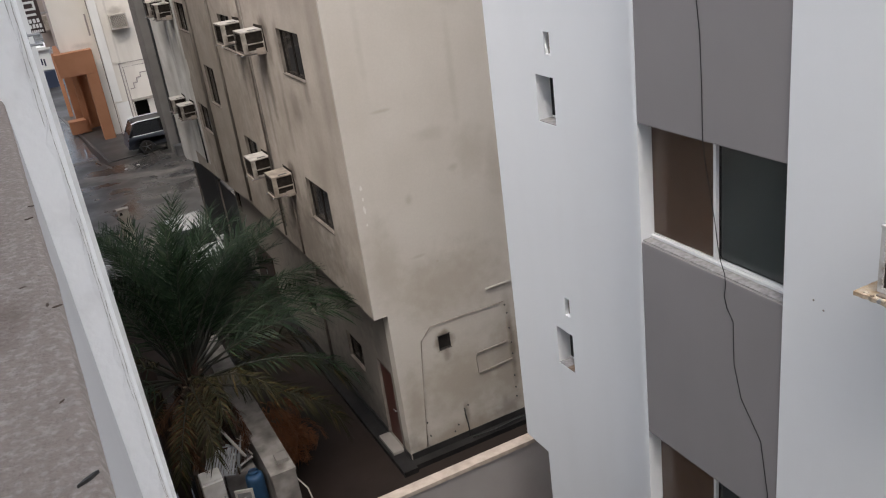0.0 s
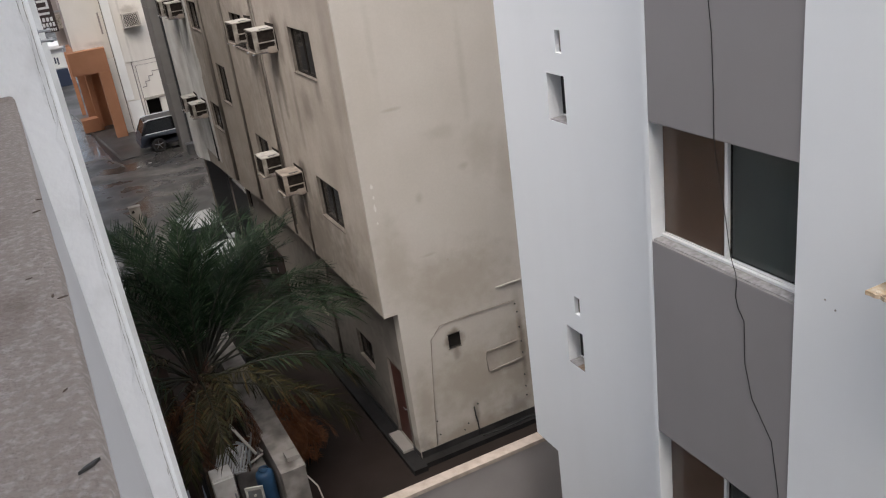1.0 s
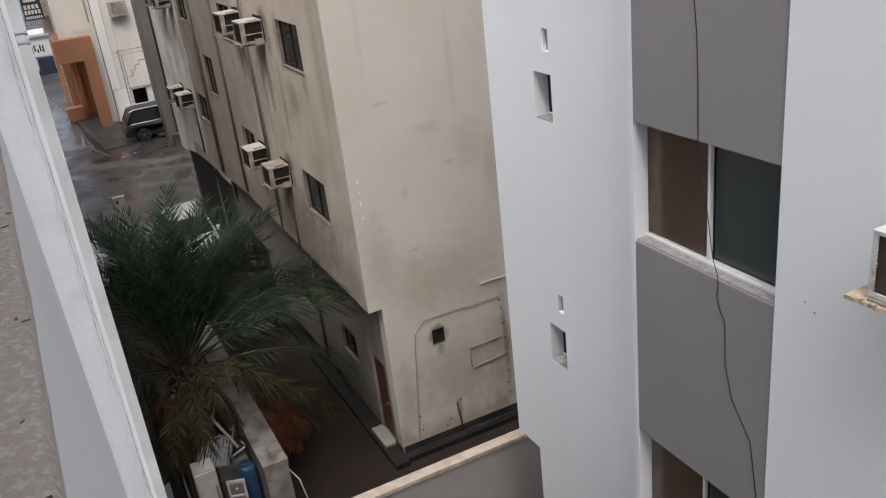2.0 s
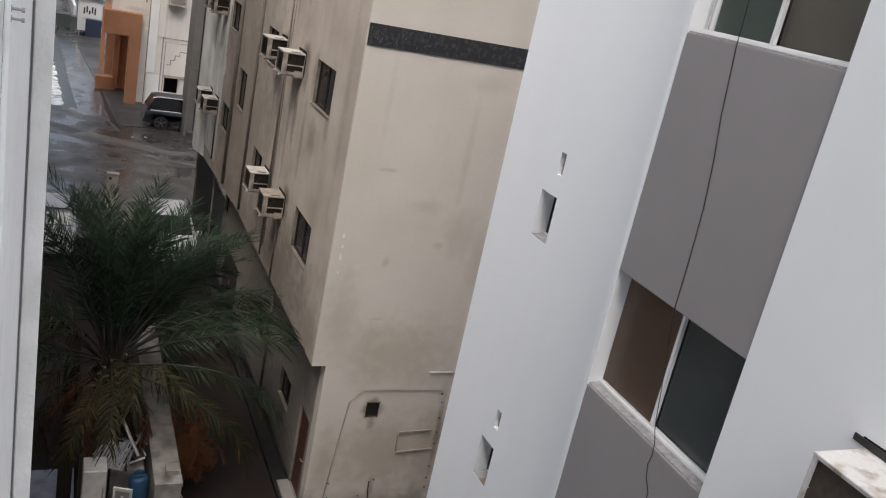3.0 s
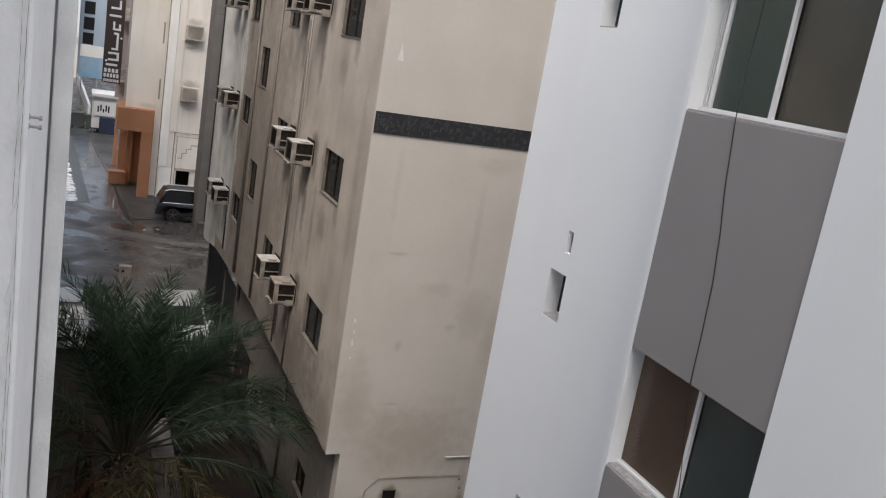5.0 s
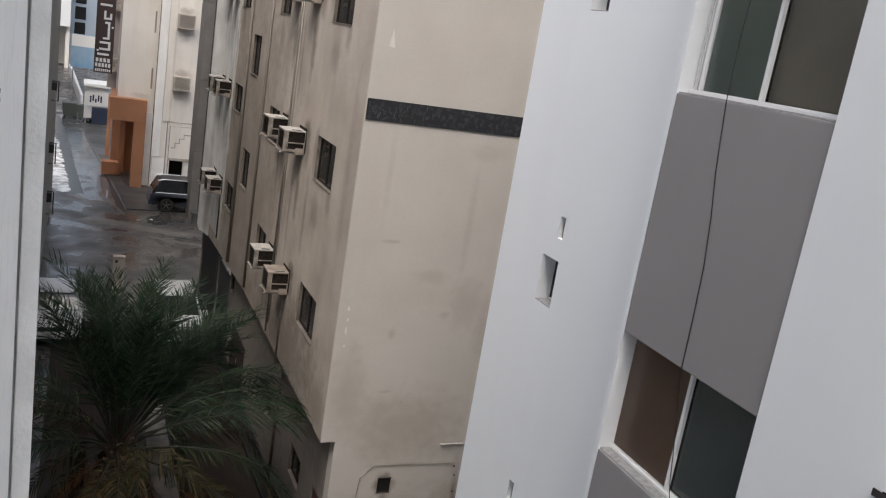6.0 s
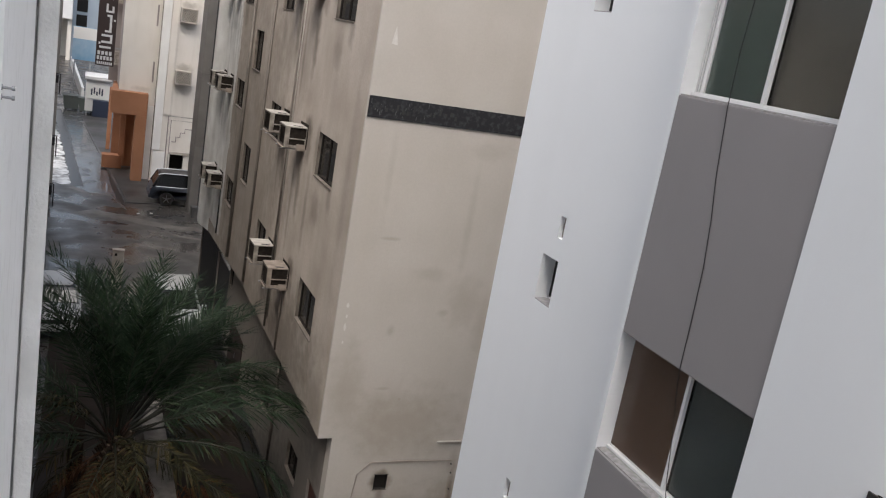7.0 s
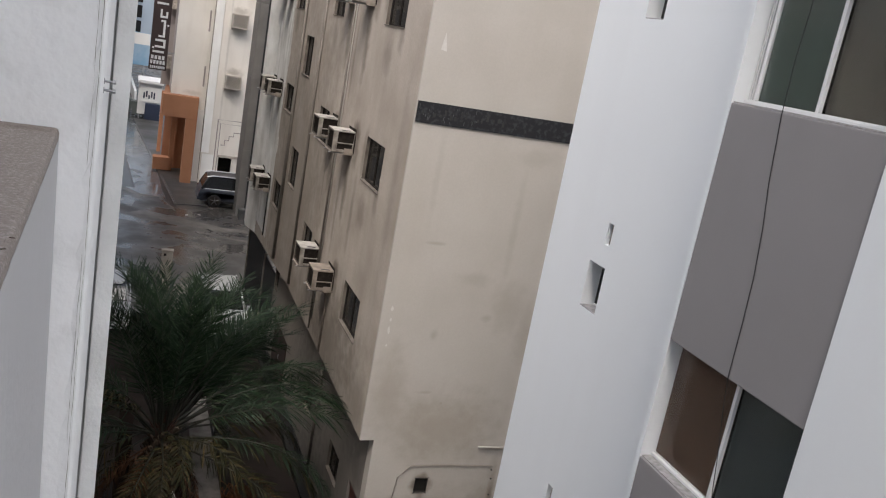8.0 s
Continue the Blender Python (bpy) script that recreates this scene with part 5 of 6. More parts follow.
def vehicle(name, label, category, at, rz, paint, length, width, height, roof, hood, belt, cab=0.06, suv=True):
    """A car, its nose towards +x from its rear at the origin. roof: start and end of the roof; hood: where the windscreen meets it."""
    c = thing(name, label, category, at, rz)
    w, clear, hz = width / 2, 0.24, belt
    wheels = (0.85, length - 0.9)
    low = [(0.08, clear + 0.08)]
    for x in wheels:
        low += [(x + 0.43 * math.cos(k), 0.34 + 0.43 * math.sin(k)) for k in [math.pi * (1 - i / 8) for i in range(9)] if 0.34 + 0.43 * math.sin(k) > clear]
    low += [(length - 0.1, clear + 0.04)]
    upper = smooth_profile([(length, clear + 0.2), (length, hz - 0.34), (length - 0.25, hz - 0.14), (hood + 0.1, hz + 0.01), (0.08, hz), (-0.02, 0.66), (0.0, clear + 0.2)])
    body = bmesh.new()
    prism(body, low + upper, "y", -w, w)
    bmesh.ops.bevel(body, geom=[e for e in body.edges if abs(e.verts[0].co.y - e.verts[1].co.y) < 0.01], offset=0.05, segments=3, affect="EDGES", profile=0.6)
    part("body", body, paint, c, smooth=True)
    cabin = bmesh.new()
    prism(cabin, smooth_profile([(cab, hz - 0.03), (roof[0], height - 0.03), (roof[1], height - 0.05), (hood + 0.1, hz - 0.03)]), "y", -w + 0.05, w - 0.05)
    for v in cabin.verts:
        v.co.y *= 1 - 0.17 * max(0, v.co.z - hz) / (height - hz)
    part("cabin", cabin, M_carglass, c, "dark glass cabin")
    top = bmesh.new()
    prism(top, smooth_profile([(roof[0] - 0.06, height - 0.07), (roof[0] + 0.2, height + 0.012), (roof[1] - 0.25, height + 0.015), (roof[1] + 0.04, height - 0.06)]), "y", -(w - 0.05) * 0.85, (w - 0.05) * 0.85)
    bmesh.ops.bevel(top, geom=[e for e in top.edges if abs(e.verts[0].co.y - e.verts[1].co.y) < 0.01], offset=0.04, segments=3, affect="EDGES")
    xm = (roof[0] + roof[1]) / 2
    for v in top.verts:
        v.co.y *= 1 - 0.24 * (abs(v.co.x - xm) / (roof[1] - xm)) ** 2.5
    part("roof", top, M_roofblack if suv else paint, c, smooth=True)
    for s in (-1, 1):
        for x0, x1, r in ((cab + 0.05, roof[0] + 0.05, 0.08 if suv else 0.05), (hood + 0.08, roof[1], 0.045)):
            part("pillar", tube(bmesh.new(), [(x0, s * (w - 0.065), hz - 0.03), (x1, s * (w - 0.06) * 0.85, height - 0.04)], [r, r * 0.7], 8), M_roofblack if suv else paint, c, smooth=True)
        xm = (roof[0] + hood) / 2
        part("pillar", tube(bmesh.new(), [(xm, s * (w - 0.05), hz - 0.03), (xm, s * (w - 0.05) * 0.85, height - 0.03)], 0.03, 6), M_tyre, c)
        part("window_trim", tube(bmesh.new(), [(cab + 0.2, s * (w - 0.022), hz + 0.01), (hood - 0.1, s * (w - 0.022), hz + 0.01)], 0.022, 6), M_chrome, c)
        if suv:
            part("roof_rail", tube(bmesh.new(), [(roof[0] - 0.05, s * w * 0.74, height - 0.04), (roof[0] + 0.25, s * w * 0.74, height + 0.035), (roof[1] - 0.3, s * w * 0.74, height + 0.035)], 0.026, 6), M_chrome, c)
            part("sill_moulding", rbox(1.3, length - 1.35, s * (w + 0.006) - 0.012, s * (w + 0.006) + 0.012, 0.3, 0.4, w=0.005), M_tyre, c)
        part("mirror", rbox(hood - 0.1, hood + 0.05, s * (w + 0.09) - 0.08, s * (w + 0.09) + 0.08, hz, hz + 0.15, w=0.02), paint, c)
        part("door_seam", boxes((xm - 0.006, xm + 0.006, s * (w + 0.001) - 0.003, s * (w + 0.001) + 0.003, 0.42, hz - 0.03)), M_tyre, c)
        part("tail_lamp", rbox(-0.005, 0.07, s * (w - 0.09) - 0.07, s * (w - 0.09) + 0.07, hz - 0.2, hz - 0.1, w=0.02), M_red, c)
        part("headlamp", rbox(length - 0.2, length - 0.02, s * (w - 0.18) - 0.14, s * (w - 0.18) + 0.14, hz - 0.38, hz - 0.26, w=0.02), M_chrome, c)
        for x in wheels:
            wheel = part("wheel", rounded(tube(bmesh.new(), [(x, s * (w - 0.2), 0.36), (x, s * (w + 0.004), 0.36)], 0.36, 24), 0.02), M_tyre, c)
            part("rim", tube(bmesh.new(), [(x, s * (w + 0.004), 0.36), (x, s * (w + 0.009), 0.36)], [0.25, 0.24], 20), M_coil, wheel)
            for k in range(5):
                a = 2 * math.pi * k / 5 + 0.3
                part("spoke", tube(bmesh.new(), [(x, s * (w + 0.014), 0.36), (x + 0.235 * math.cos(a), s * (w + 0.012), 0.36 + 0.235 * math.sin(a))], 0.022, 4), M_rim, wheel)
    part("bumper", rbox(-0.07, 0.12, -w + 0.04, w - 0.04, 0.36, 0.56, w=0.05), paint, c)
    part("bumper", rbox(length - 0.14, length + 0.04, -w + 0.04, w - 0.04, 0.3, 0.5, w=0.05), paint, c)
    part("grille", rbox(length - 0.03, length + 0.012, -0.4, 0.4, 0.55, 0.68, w=0.01), M_tyre, c)
    return c


vehicle("parked_suv", "dark blue-grey seven-seat car parked beside the column", "car", (3.82, 48.3, 0), 0, M_suv, 4.8, 1.9, 1.66, (0.42, 3.2), 3.6, 1.0, cab=0.1)
vehicle("parked_hatchback", "white hatchback car parked facing the palm", "car", (3.48, 31.9, 0), -90, M_carwhite, 3.85, 1.68, 1.47, (0.7, 2.5), 3.08, 0.96, cab=0.08, suv=False)
vehicle("parked_car", "white saloon car parked facing the palm", "car", (-0.30, 32.5, 0), -90, M_carwhite, 4.3, 1.72, 1.45, (1.5, 3.03), 3.42, 0.95, cab=0.8, suv=False)
bx = thing("electric_feeder_pillar", "pale street cabinet post with two dark openings", "cabinet", (1.78, 33.3, 0))
part("post", rbox(-0.2, 0.2, -0.12, 0.12, 0, 1.55, w=0.03), M_screen, bx)
part("opening", boxes((-0.13, -0.04, -0.125, -0.1205, 1.36, 1.46)), M_dark, bx)
part("cap", rbox(-0.22, 0.22, -0.14, 0.14, 1.551, 1.59, w=0.015), M_screen, bx)

# ---- dark yard gates under the overhang ----
for y0, y1 in ((27.5, 29.8), (30.05, 34.2)):
    g = thing("steel_gate", "dark grey sheet steel gate panel", "gate", (4.9, y0, 0), group="steel gates")
    part("sheet", boxes((0, 0.03, 0.0, y1 - y0, 0.05, 2.7)), M_gate, g)
    part("post", rbox(-0.05, 0.06, y1 - y0 + 0.02, y1 - y0 + 0.12, 0, 2.75, w=0.01), M_pipe, g, "pale steel post")

# ---- street ----
rs = random.Random(9)


def sheet(name, pts, top, material, label, category, jag=0.08):
    """A thin layer on the street with an uneven outline."""
    out = []
    for i, p in enumerate(pts):
        a, b = Vector(p), Vector(pts[(i + 1) % len(pts)])
        n = max(2, int((b - a).length / 0.35))
        for k in range(n):
            q = a.lerp(b, k / n)
            out.append((q.x + rs.uniform(-jag, jag), q.y + rs.uniform(-jag, jag) * 2.5))
    return single(name, prism(bmesh.new(), out, "z", 0.0005, top), material, label, category, kind="structure")


sheet("wet_lane", [(-3.2, 80), (3.5, 80), (2.4, 64), (1.9, 56.9), (2.3, 51), (2.6, 46.4), (2.0, 48.6), (1.0, 48.7), (0.5, 50.3), (-0.35, 66), (-1.3, 79)], 0.003, M_lane, "wet asphalt lane with the sky's blue-grey reflection painted in", "road")
sheet("glare_puddle", [(-2.8, 72), (-1.5, 69), (-0.96, 65.7), (-0.79, 61.3), (-0.26, 54.8), (-0.03, 50.7), (-1.0, 50.6), (-2.8, 50.4)], 0.004, M_puddle_glare, "puddle at the street's edge with sky glare painted pale", "puddle", 0.12)
sheet("gutter_channel", [(-1.9, 78), (-1.25, 78), (-0.35, 66.1), (0.06, 58.5), (0.54, 50.5), (-0.02, 50.1), (-0.47, 57.6), (-0.96, 65.7)], 0.005, M_channel, "dark wet gutter channel in the street", "gutter", 0.05)
sheet("gutter_channel", [(1.75, 57.2), (2.05, 57.2), (2.5, 51), (2.75, 46.2), (2.2, 47.6)], 0.006, M_channel, "dark wet gutter beside the raised pavement", "gutter", 0.05)
sheet("worn_strip", [(0.0, 44.5), (0.9, 45.1), (1.3, 45.5), (2.6, 44.5), (4.0, 43.6), (6.0, 43.2), (6.0, 42.5), (4.5, 42.4), (3.3, 43.1), (1.7, 44.0), (0.9, 43.8)], 0.005, M_worn, "pale worn strip of mended paving across the street", "paving")
sheet("worn_strip", [(3.5, 42.2), (4.9, 41.6), (5.8, 41.2), (5.8, 40.8), (4.9, 41.2), (3.5, 41.9)], 0.005, M_worn, "pale worn strip of mended paving across the street", "paving", 0.05)
sheet("pale_drip_line", [(-0.05, 50.2), (0.8, 48.9), (1.96, 48.8), (2.64, 46.2), (2.6, 45.8), (1.9, 48.4), (0.75, 48.5), (-0.1, 49.8)], 0.007, M_worn, "pale edge of the street's wet gutter", "gutter", 0.05)
for x, y, r in ((3.16, 45.13, 20), (3.81, 45.41, -35)):
    scrap = bmesh.new()
    prism(scrap, [(-0.08, -0.03), (0.0, -0.05), (0.09, -0.02), (0.06, 0.04), (-0.06, 0.03)], "z", 0, 0.02)
    so = single("paper_scrap", scrap, M_signwhite, "white paper scrap lying on the wet street", "litter")
    so.matrix_basis = pose(x, y, 0.105 if x > 9 else 0.007, 0, 0, r)
st = thing("street_pavement", "wet grey raised pavement with concrete kerbs", "pavement", (2.2, 50, 0), kind="structure")
own(st, part("slab", prism(bmesh.new(), [(2.75, 47.2), (6.5, 47.8), (6.5, 76), (0.3, 76), (1.9, 57)], "z", 0.004, 0.05), M_walk, st))
for i in range(15):
    u0, u1 = i / 15, (i + 0.985) / 15
    a, b = Vector((2.72, 47.2)), Vector((0.55, 73.0))
    p, q = a.lerp(b, u0), a.lerp(b, u1)
    own(st, part("kerbstone", prism(bmesh.new(), [(p.x - 0.1, p.y), (p.x - 0.002, p.y), (q.x - 0.002, q.y), (q.x - 0.1, q.y)], "z", 0.0, 0.06), M_wetkerb, st))
gu = thing("gutter_strip", "worn concrete gutter edge along the wet street", "gutter", (0.4, 50, 0), kind="structure")
for i in range(12):
    u0, u1 = i / 12, (i + 0.985) / 12
    a, b = Vector((0.60, 50.2)), Vector((-0.9, 72.0))
    p, q = a.lerp(b, u0), a.lerp(b, u1)
    own(gu, part("kerbstone", prism(bmesh.new(), [(p.x - 0.06, p.y), (p.x, p.y), (q.x, q.y), (q.x - 0.06, q.y)], "z", 0.0, 0.03), M_wetkerb, gu))

col = thing("street_column", "tall grey concrete column of the corner building", "column", (5.80, 46.5, 0), kind="structure")
for z0, z1 in ((0, 3.55), (3.58, 7.3), (7.36, 11.1), (11.14, 18)):
    part("shaft", rbox(-0.10, 0.34, -0.3, 1.6, z0, z1, w=0.03), M_greycol, col)
part("ring", boxes((-0.08, 0.32, -0.28, 1.58, 3.54, 3.59), (-0.115, 0.33, -0.315, 1.58, 7.3, 7.36), (-0.08, 0.32, -0.28, 1.58, 11.09, 11.15)), M_greycol, col, "casting joint of the column")
part("wall", boxes((0.35, 0.62, -0.2, 0.6, 0, 18)), M_gate, col, "dark recess beside the column")
single("kerb_block", rbox(5.75, 6.3, 45.1, 45.6, 0, 0.55, w=0.03), M_wetkerb, "low damp grey block wall beside the column", "wall", kind="structure")


def lattice_box(parent, x0, x1, y, z0, z1):
    """A projecting ornamental screen box on a wall that faces -y."""
    s = part("screen_box", boxes((x0, x1, y - 0.42, y, z0, z0 + 0.07), (x0, x1, y - 0.42, y, z1 - 0.07, z1), (x0, x0 + 0.07, y - 0.42, y, z0 + 0.07, z1 - 0.07),
                                 (x1 - 0.07, x1, y - 0.42, y, z0 + 0.07, z1 - 0.07)), M_screen, parent, "projecting ornamental screen")
    own(parent, s)
    bm = bmesh.new()
    n, m = 6, 4
    for i in range(n):
        for j in range(m):
            cx, cz = x0 + 0.07 + (x1 - x0 - 0.14) * (i + 0.5) / n, z0 + 0.07 + (z1 - z0 - 0.14) * (j + 0.5) / m
            hx, hz = (x1 - x0 - 0.14) / n / 2, (z1 - z0 - 0.14) / m / 2
            for sx in (-1, 1):
                tube(bm, [(cx - hx, y - 0.4, cz - sx * hz), (cx + hx, y - 0.4, cz + sx * hz)], 0.018, 4)
    part("lattice", bm, M_screen, s)
    part("back", boxes((x0 + 0.07, x1 - 0.07, y - 0.33, y - 0.32, z0 + 0.07, z1 - 0.07)), M_dark, s)


soil_and_shade(M_cream, [((5.5, 52.9, z + 0.95), (0.75, 1, 0.35), 0.7) for z in (9.45, 5.95, 12.9)] + [((5.5, 52.9, z - 0.25), (0.6, 1, 0.5), 0.4) for z in (9.45, 5.95, 12.9)] +
     [((4.17, 53.2, 8.0), (0.14, 1, 9.0), 0.3), ((3.3, 53.5, 5.3), (0.8, 1, 0.25), 0.35), ((5.0, 52.9, 8.0), (0.1, 1, 9.0), 0.3)], (0.30, 0.265, 0.225))
cream = thing("cream_apartment_building", "cream plaster apartment building with ornamental screens", "building", (4.5, 53.5, 0))
own(cream, part("wall", slab("y", 53.5, 0.3, 2.12, 4.12, 0, 19, [(3.85, 3.95, z, z + 1.2) for z in (5.77, 8.97, 12.17)] + [(2.12, 3.2, 0, 4.2)]), M_cream, cream))
own(cream, part("wall", slab("y", 52.9, 0.3, 4.12, 14, 0, 19, [(5.17, 5.95, 0, 1.8)]), M_cream, cream))
own(cream, part("wall", boxes((2.12, 2.4, 53.8, 90, 5.2, 19)), M_mauve, cream, "mauve-grey side wall"))
own(cream, part("wall", boxes((3.3, 14, 53.805, 53.88, 0, 19), (2.12, 3.3, 53.805, 53.88, 5.2, 19)), M_dark, cream, "near-black backing painted for the dim rooms behind the slits"))
own(cream, part("wall", boxes((1.6, 2.12, 57.0, 57.3, 5.2, 19)), M_mauve, cream))
for z in (9.45, 5.95, 12.9):
    lattice_box(cream, 5.03, 5.95, 52.9, z, z + 0.8)
for z in (6.2, 9.8):
    lattice_box(cream, 1.62, 2.1, 56.9, z, z + 0.8)
own(cream, part("door_surround", tube(bmesh.new(), [(4.92, 52.9, 0.1), (4.92, 52.9, 4.05), (6.6, 52.9, 4.05)], 0.035, 6), M_mauve, cream, "grey groove round the doorway"))
own(cream, part("door_surround", tube(bmesh.new(), [(5.08, 52.9, 0.1), (5.08, 52.9, 3.82), (6.6, 52.9, 3.82)], 0.025, 6), M_mauve, cream))
steps = [(5.2, 2.55), (5.42, 2.55), (5.42, 2.85), (5.65, 2.85), (5.65, 3.12), (5.9, 3.12), (5.9, 3.36), (6.6, 3.36)]
own(cream, part("stepped_moulding", tube(bmesh.new(), [(x, 52.9, z) for x, z in steps], 0.03, 6), M_mauve, cream, "grey stepped groove over the doorway"))
own(cream, part("lintel", rbox(5.1, 6.5, 52.82, 52.899, 1.8, 1.95, w=0.01), M_screen, cream))
own(cream, part("base_course", boxes((4.2, 4.88, 52.87, 52.899, 0.1, 1.9)), M_limewash, cream))
own(cream, part("pilaster", boxes((4.60, 5.02, 52.83, 52.899, 4.1, 19)), M_cream, cream))
own(cream, part("pilaster", boxes((4.125, 4.56, 52.81, 52.899, 2.0, 19)), M_limewash, cream, "whiter limewashed corner strip"))
for z in (5.77, 8.97, 12.17):
    own(cream, part("slit_blind", boxes((3.852, 3.948, 53.56, 53.58, z + 0.002, z + 1.198)), M_mauve, cream, "grey board closing the slit"))
own(cream, part("base_course", boxes((3.71, 4.11, 53.46, 53.499, 0.0, 4.4)), M_limewash, cream))

portal = thing("orange_portal", "orange painted entrance portal with a deep canopy", "portal", (3.0, 53, 0))
own(portal, part("beam", rbox(1.70, 3.70, 52.7, 53.4, 3.87, 5.15, w=0.02), M_orange, portal))
own(portal, part("leg", rbox(3.08, 3.70, 52.7, 53.4, 0, 3.869, w=0.02), M_orange, portal))
own(portal, part("canopy_slab", prism(bmesh.new(), [(1.75, 53.41), (3.68, 53.41), (3.68, 63), (2.2, 63)], "z", 4.2, 5.1), M_orange, portal))
for x, y in ((2.55, 55.9), (2.3, 58.8), (2.0, 62.0)):
    own(portal, part("leg", rbox(x - 0.1, x + 0.14, y, y + 0.4, 0, 4.199, w=0.02), M_orange, portal))
own(portal, part("back_wall", boxes((3.3, 3.6, 53.9, 63, 0, 4.199), (2.05, 3.3, 56.9, 57.1, 0, 4.199), (2.75, 2.85, 56.8, 56.9, 0, 4.199)), M_orange, portal, "dark shaded entrance wall"))
pl = thing("orange_planter", "low orange planter box on the pavement", "planter", (2.0, 56.0, 0.1))
part("box", rbox(-0.45, 0.5, -0.4, 0.4, 0, 0.72, w=0.02), M_orange, pl)
part("rim", rbox(-0.47, 0.52, -0.42, 0.42, 0.721, 0.78, w=0.01), M_orange, pl)

sign = thing("vertical_shop_sign", "tall dark brown vertical sign with white script lettering", "sign", (1.25, 53.6, 6.35))
part("board", rbox(-0.49, 0.49, -0.12, 0.12, 0, 7.5, w=0.02), M_signbrown, sign)
glyph = [(-0.34, 0.27, 0.97, 1.09), (-0.25, 0.20, 1.26, 1.38), (-0.38, -0.28, 1.18, 1.29), (-0.25, 0.32, 1.62, 1.74), (0.20, 0.32, 1.26, 1.62), (-0.10, 0.13, 1.86, 1.97), (0.13, 0.25, 1.86, 2.72), (-0.02, 0.25, 2.72, 2.83),
         (0.33, 0.43, 2.50, 2.60), (-0.10, 0.32, 2.95, 3.06), (-0.10, 0.01, 3.06, 3.42), (0.21, 0.32, 3.06, 3.30), (-0.32, 0.30, 3.68, 3.80), (-0.25, 0.28, 4.10, 4.21), (0.17, 0.28, 4.21, 4.60), (-0.30, 0.28, 4.95, 5.07), (-0.1, 0.0, 5.3, 5.4), (-0.32, 0.30, 5.7, 5.82)]
for x0, x1, z0, z1 in glyph:
    part("script_bar", boxes((x0, x1, -0.135, -0.121, z0, z1)), M_signwhite, sign)
for k in range(4):
    part("letter_bar", boxes((-0.40 + k * 0.2, -0.26 + k * 0.2, -0.135, -0.121, 0.60, 0.81)), M_signwhite, sign)
for k in range(5):
    part("letter_bar", boxes((-0.42 + k * 0.17, -0.30 + k * 0.17, -0.135, -0.121, 0.32, 0.53)), M_signwhite, sign)
for k in range(8):
    part("digit_bar", boxes((-0.41 + k * 0.105, -0.34 + k * 0.105, -0.135, -0.121, 0.07, 0.22)), M_signwhite, sign)
for z in (1.0, 5.0):
    part("arm", boxes((0.49, 1.1, -0.04, 0.04, z, z + 0.08)), M_steel, sign)

kiosk = thing("white_kiosk", "small white street kiosk with a lettered front board", "kiosk", (1.4, 76.5, 0))
part("body", rbox(-0.9, 0.95, 0, 3.0, 0.4, 3.0, w=0.04), M_frame, kiosk)
part("roof", rbox(-1.0, 1.05, -0.3, 3.1, 3.001, 3.25, w=0.04), M_frame, kiosk)
kb = part("front_board", rbox(-0.82, 0.85, -0.1, -0.02, 1.45, 2.65, w=0.01), M_signwhite, kiosk)
for k, (h0, h1) in enumerate(((0.0, 0.5), (0.12, 0.62), (0.0, 0.3), (0.1, 0.6), (0.0, 0.55))):
    part("letter_bar", boxes((-0.5 + k * 0.2, -0.38 + k * 0.2, -0.115, -0.101, 1.75 + h0, 1.75 + h1)), M_navy, kb)
part("counter", rbox(-0.3, 0.9, -0.5, -0.12, 0.0, 1.38, w=0.03), M_navy, kiosk, "dark blue covered counter")
part("leg", boxes((-0.8, -0.7, 0.1, 0.2, 0, 0.4)), M_steel, kiosk)
part("leg", boxes((0.8, 0.9, 2.7, 2.8, 0, 0.4)), M_steel, kiosk)


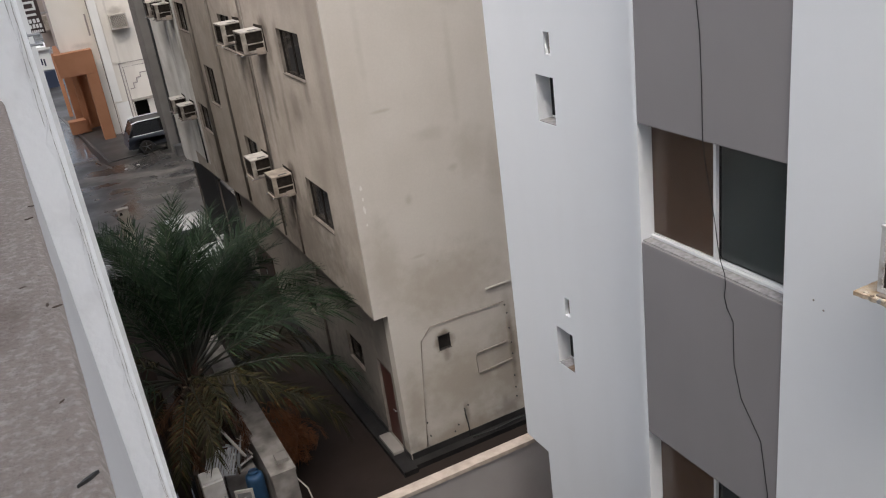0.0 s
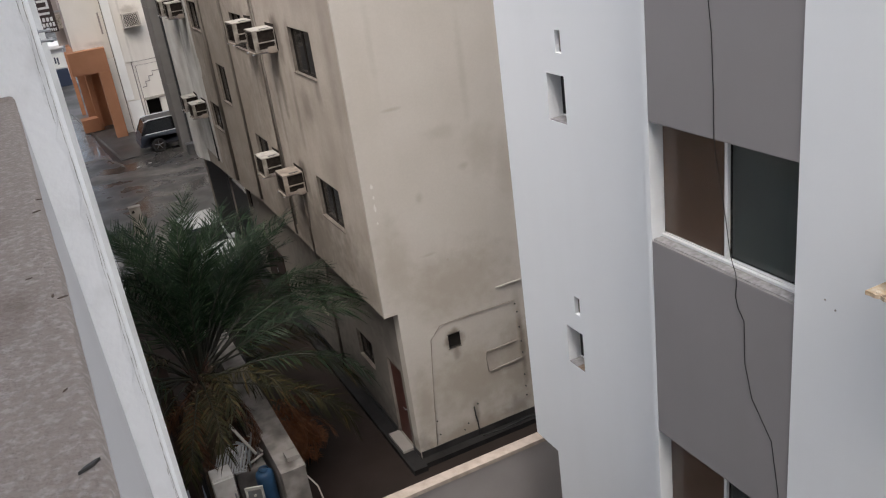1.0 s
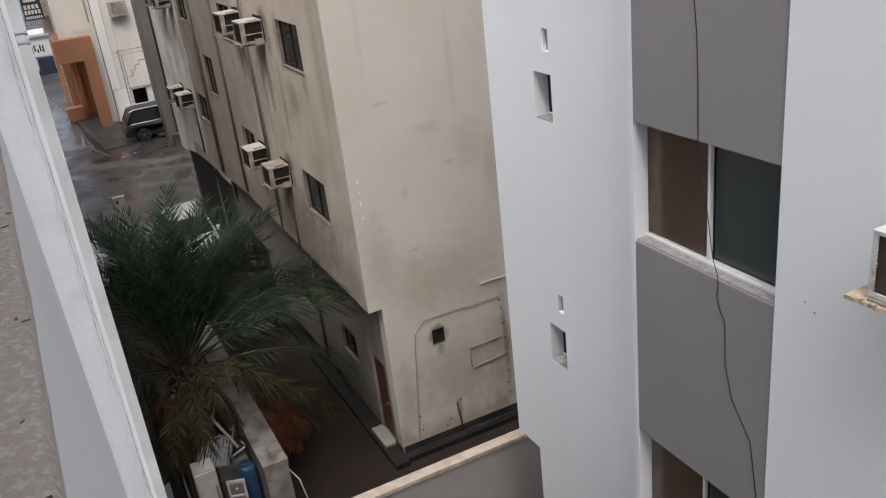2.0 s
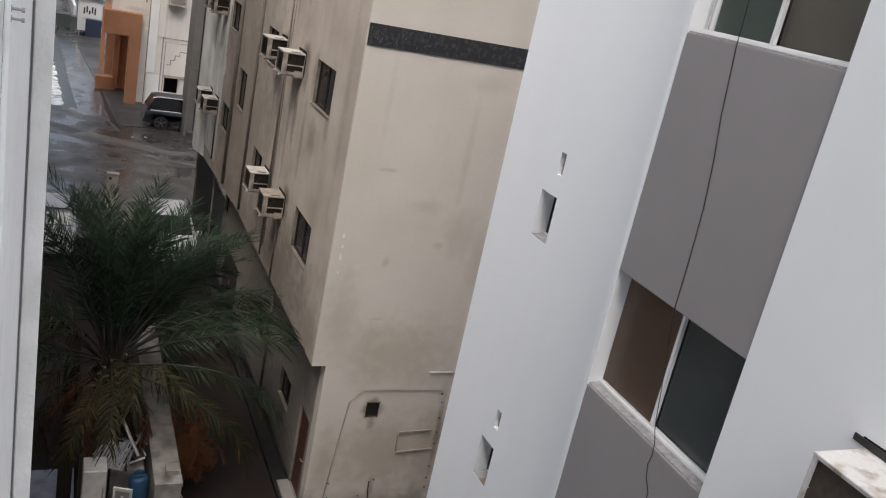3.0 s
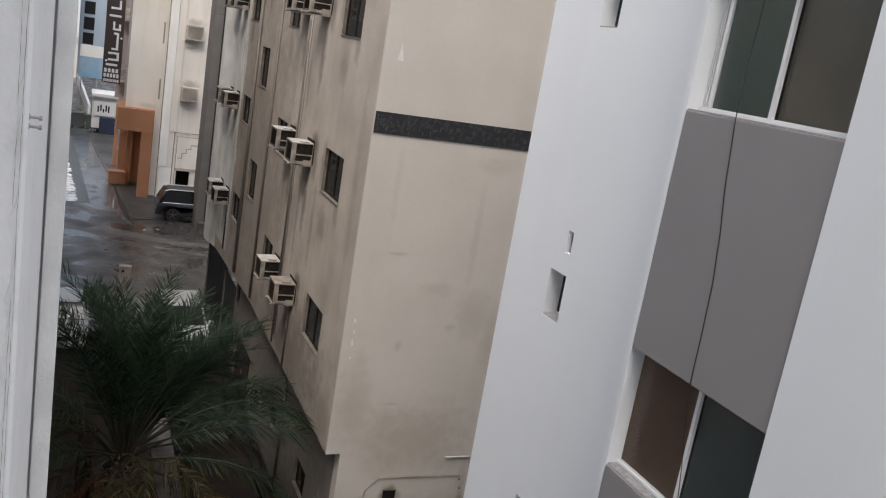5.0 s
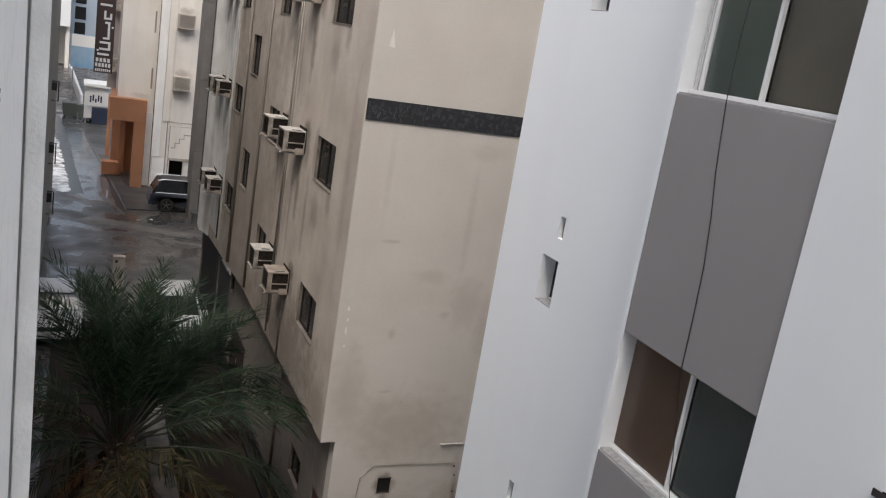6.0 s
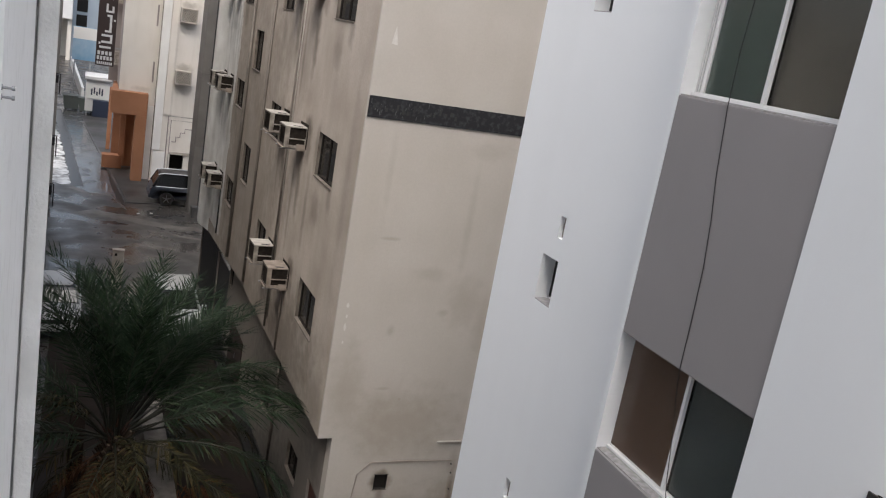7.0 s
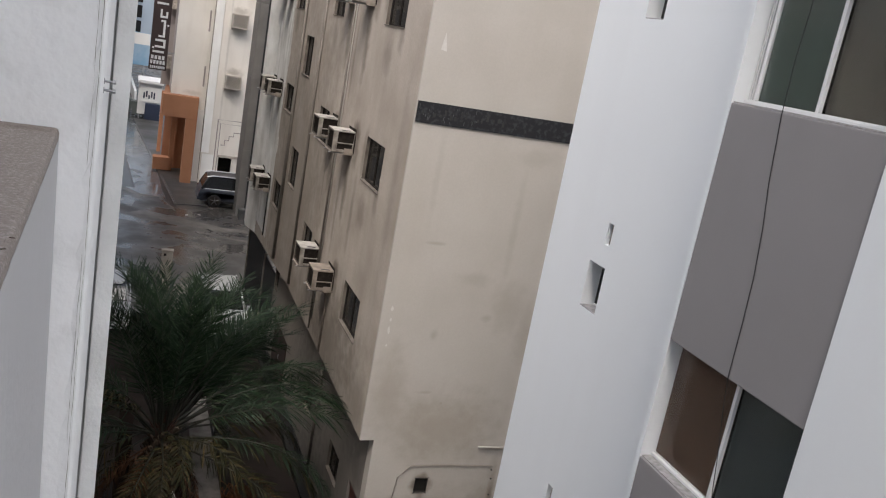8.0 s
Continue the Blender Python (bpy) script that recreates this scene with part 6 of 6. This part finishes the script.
def waste_bin(at, rz):
    b = thing("wheeled_bin", "dark grey-green wheeled waste bin on the wet street", "bin", at, rz, group="waste bins")
    body = bmesh.new()
    prism(body, [(-0.5, 0.12), (0.5, 0.12), (0.62, 1.1), (-0.62, 1.1)], "y", -0.45, 0.45)
    part("body", body, M_bin, b)
    part("lid", rbox(-0.65, 0.65, -0.48, 0.48, 1.101, 1.22, w=0.04), M_bin, b)
    for x in (-0.4, 0.4):
        for y in (-0.4, 0.4):
            part("wheel", tube(bmesh.new(), [(x, y - 0.03, 0.08), (x, y + 0.03, 0.08)], 0.08, 10), M_tyre, b)
    return b


waste_bin((-0.55, 79.0, 0), 6)
waste_bin((0.75 - 0.1, 78.2, 0), -4)

single("ramp_wall", prism(bmesh.new(), [(0.2, 86), (0.42, 86), (-0.95, 116), (-1.2, 116)], "z", 0, 1.1), M_frame, "low white wall along the rising far street", "wall", kind="structure")
bb = thing("billboard", "large blue printed billboard on steel posts", "billboard", (0.1, 92, 0))
part("panel", rbox(-0.95, 1.2, 0, 0.2, 3.0, 6.15, w=0.02), M_board, bb)
part("print_block", boxes((-0.93, 1.15, -0.006, -0.001, 5.0, 6.1)), M_signwhite, bb, "white cloud area of the print")
part("post", boxes((-0.75, -0.65, 0.05, 0.2, 0, 3.0)), M_steel, bb)
part("post", boxes((0.65, 0.8, 0.05, 0.2, 0, 3.0)), M_steel, bb)

farb = thing("far_office_building", "distant blue-grey office building with a column of dark windows", "building", (0, 125, 0))
own(farb, part("wall", boxes((-1.4, 30, 125, 145, 0, 12.4)), M_bluegrey, farb))
for z in range(4, 11, 2):
    own(farb, part("window", boxes((-0.95, 0.35, 124.95, 124.999, z + 0.2, z + 1.8)), M_glass_dark, farb))
own(farb, part("wing", boxes((-9, -1.42, 122, 140, 5.2, 12)), M_frame, farb, "white overhanging wing"))
own(farb, part("wall", boxes((-9, -1.6, 128, 140, 0, 5.2), (-1.9, -1.42, 122.5, 123, 0, 5.2)), M_cream, farb))

# ---- unseen closing blocks, added to shade the alley ----
single("left_shade_block", boxes((-9, -0.95, 20.5, 27.4, 0, 19), (-9, -1.35, 27.4, 33.6, 0, 19), (-9, -0.95, 33.6, 49, 0, 19), (-9, -2.3, 5.7, 11.5, 0, 6.5), (-9, -1.1, 11.5, 20.5, 0, 12.5)), M_beige_dirt_shade, "unseen plaster block added across the alley to shade it", "building", kind="structure")
single("rear_shade_block", boxes((-30, 30, -40, -25, 0, 18)), M_cream, "unseen plain cream block added behind the near building for shade", "building", kind="structure")
single("street_building", boxes((-16, -4.5, 60, 110, 0, 14)), M_cream, "cream plaster building along the far street", "building", kind="structure")
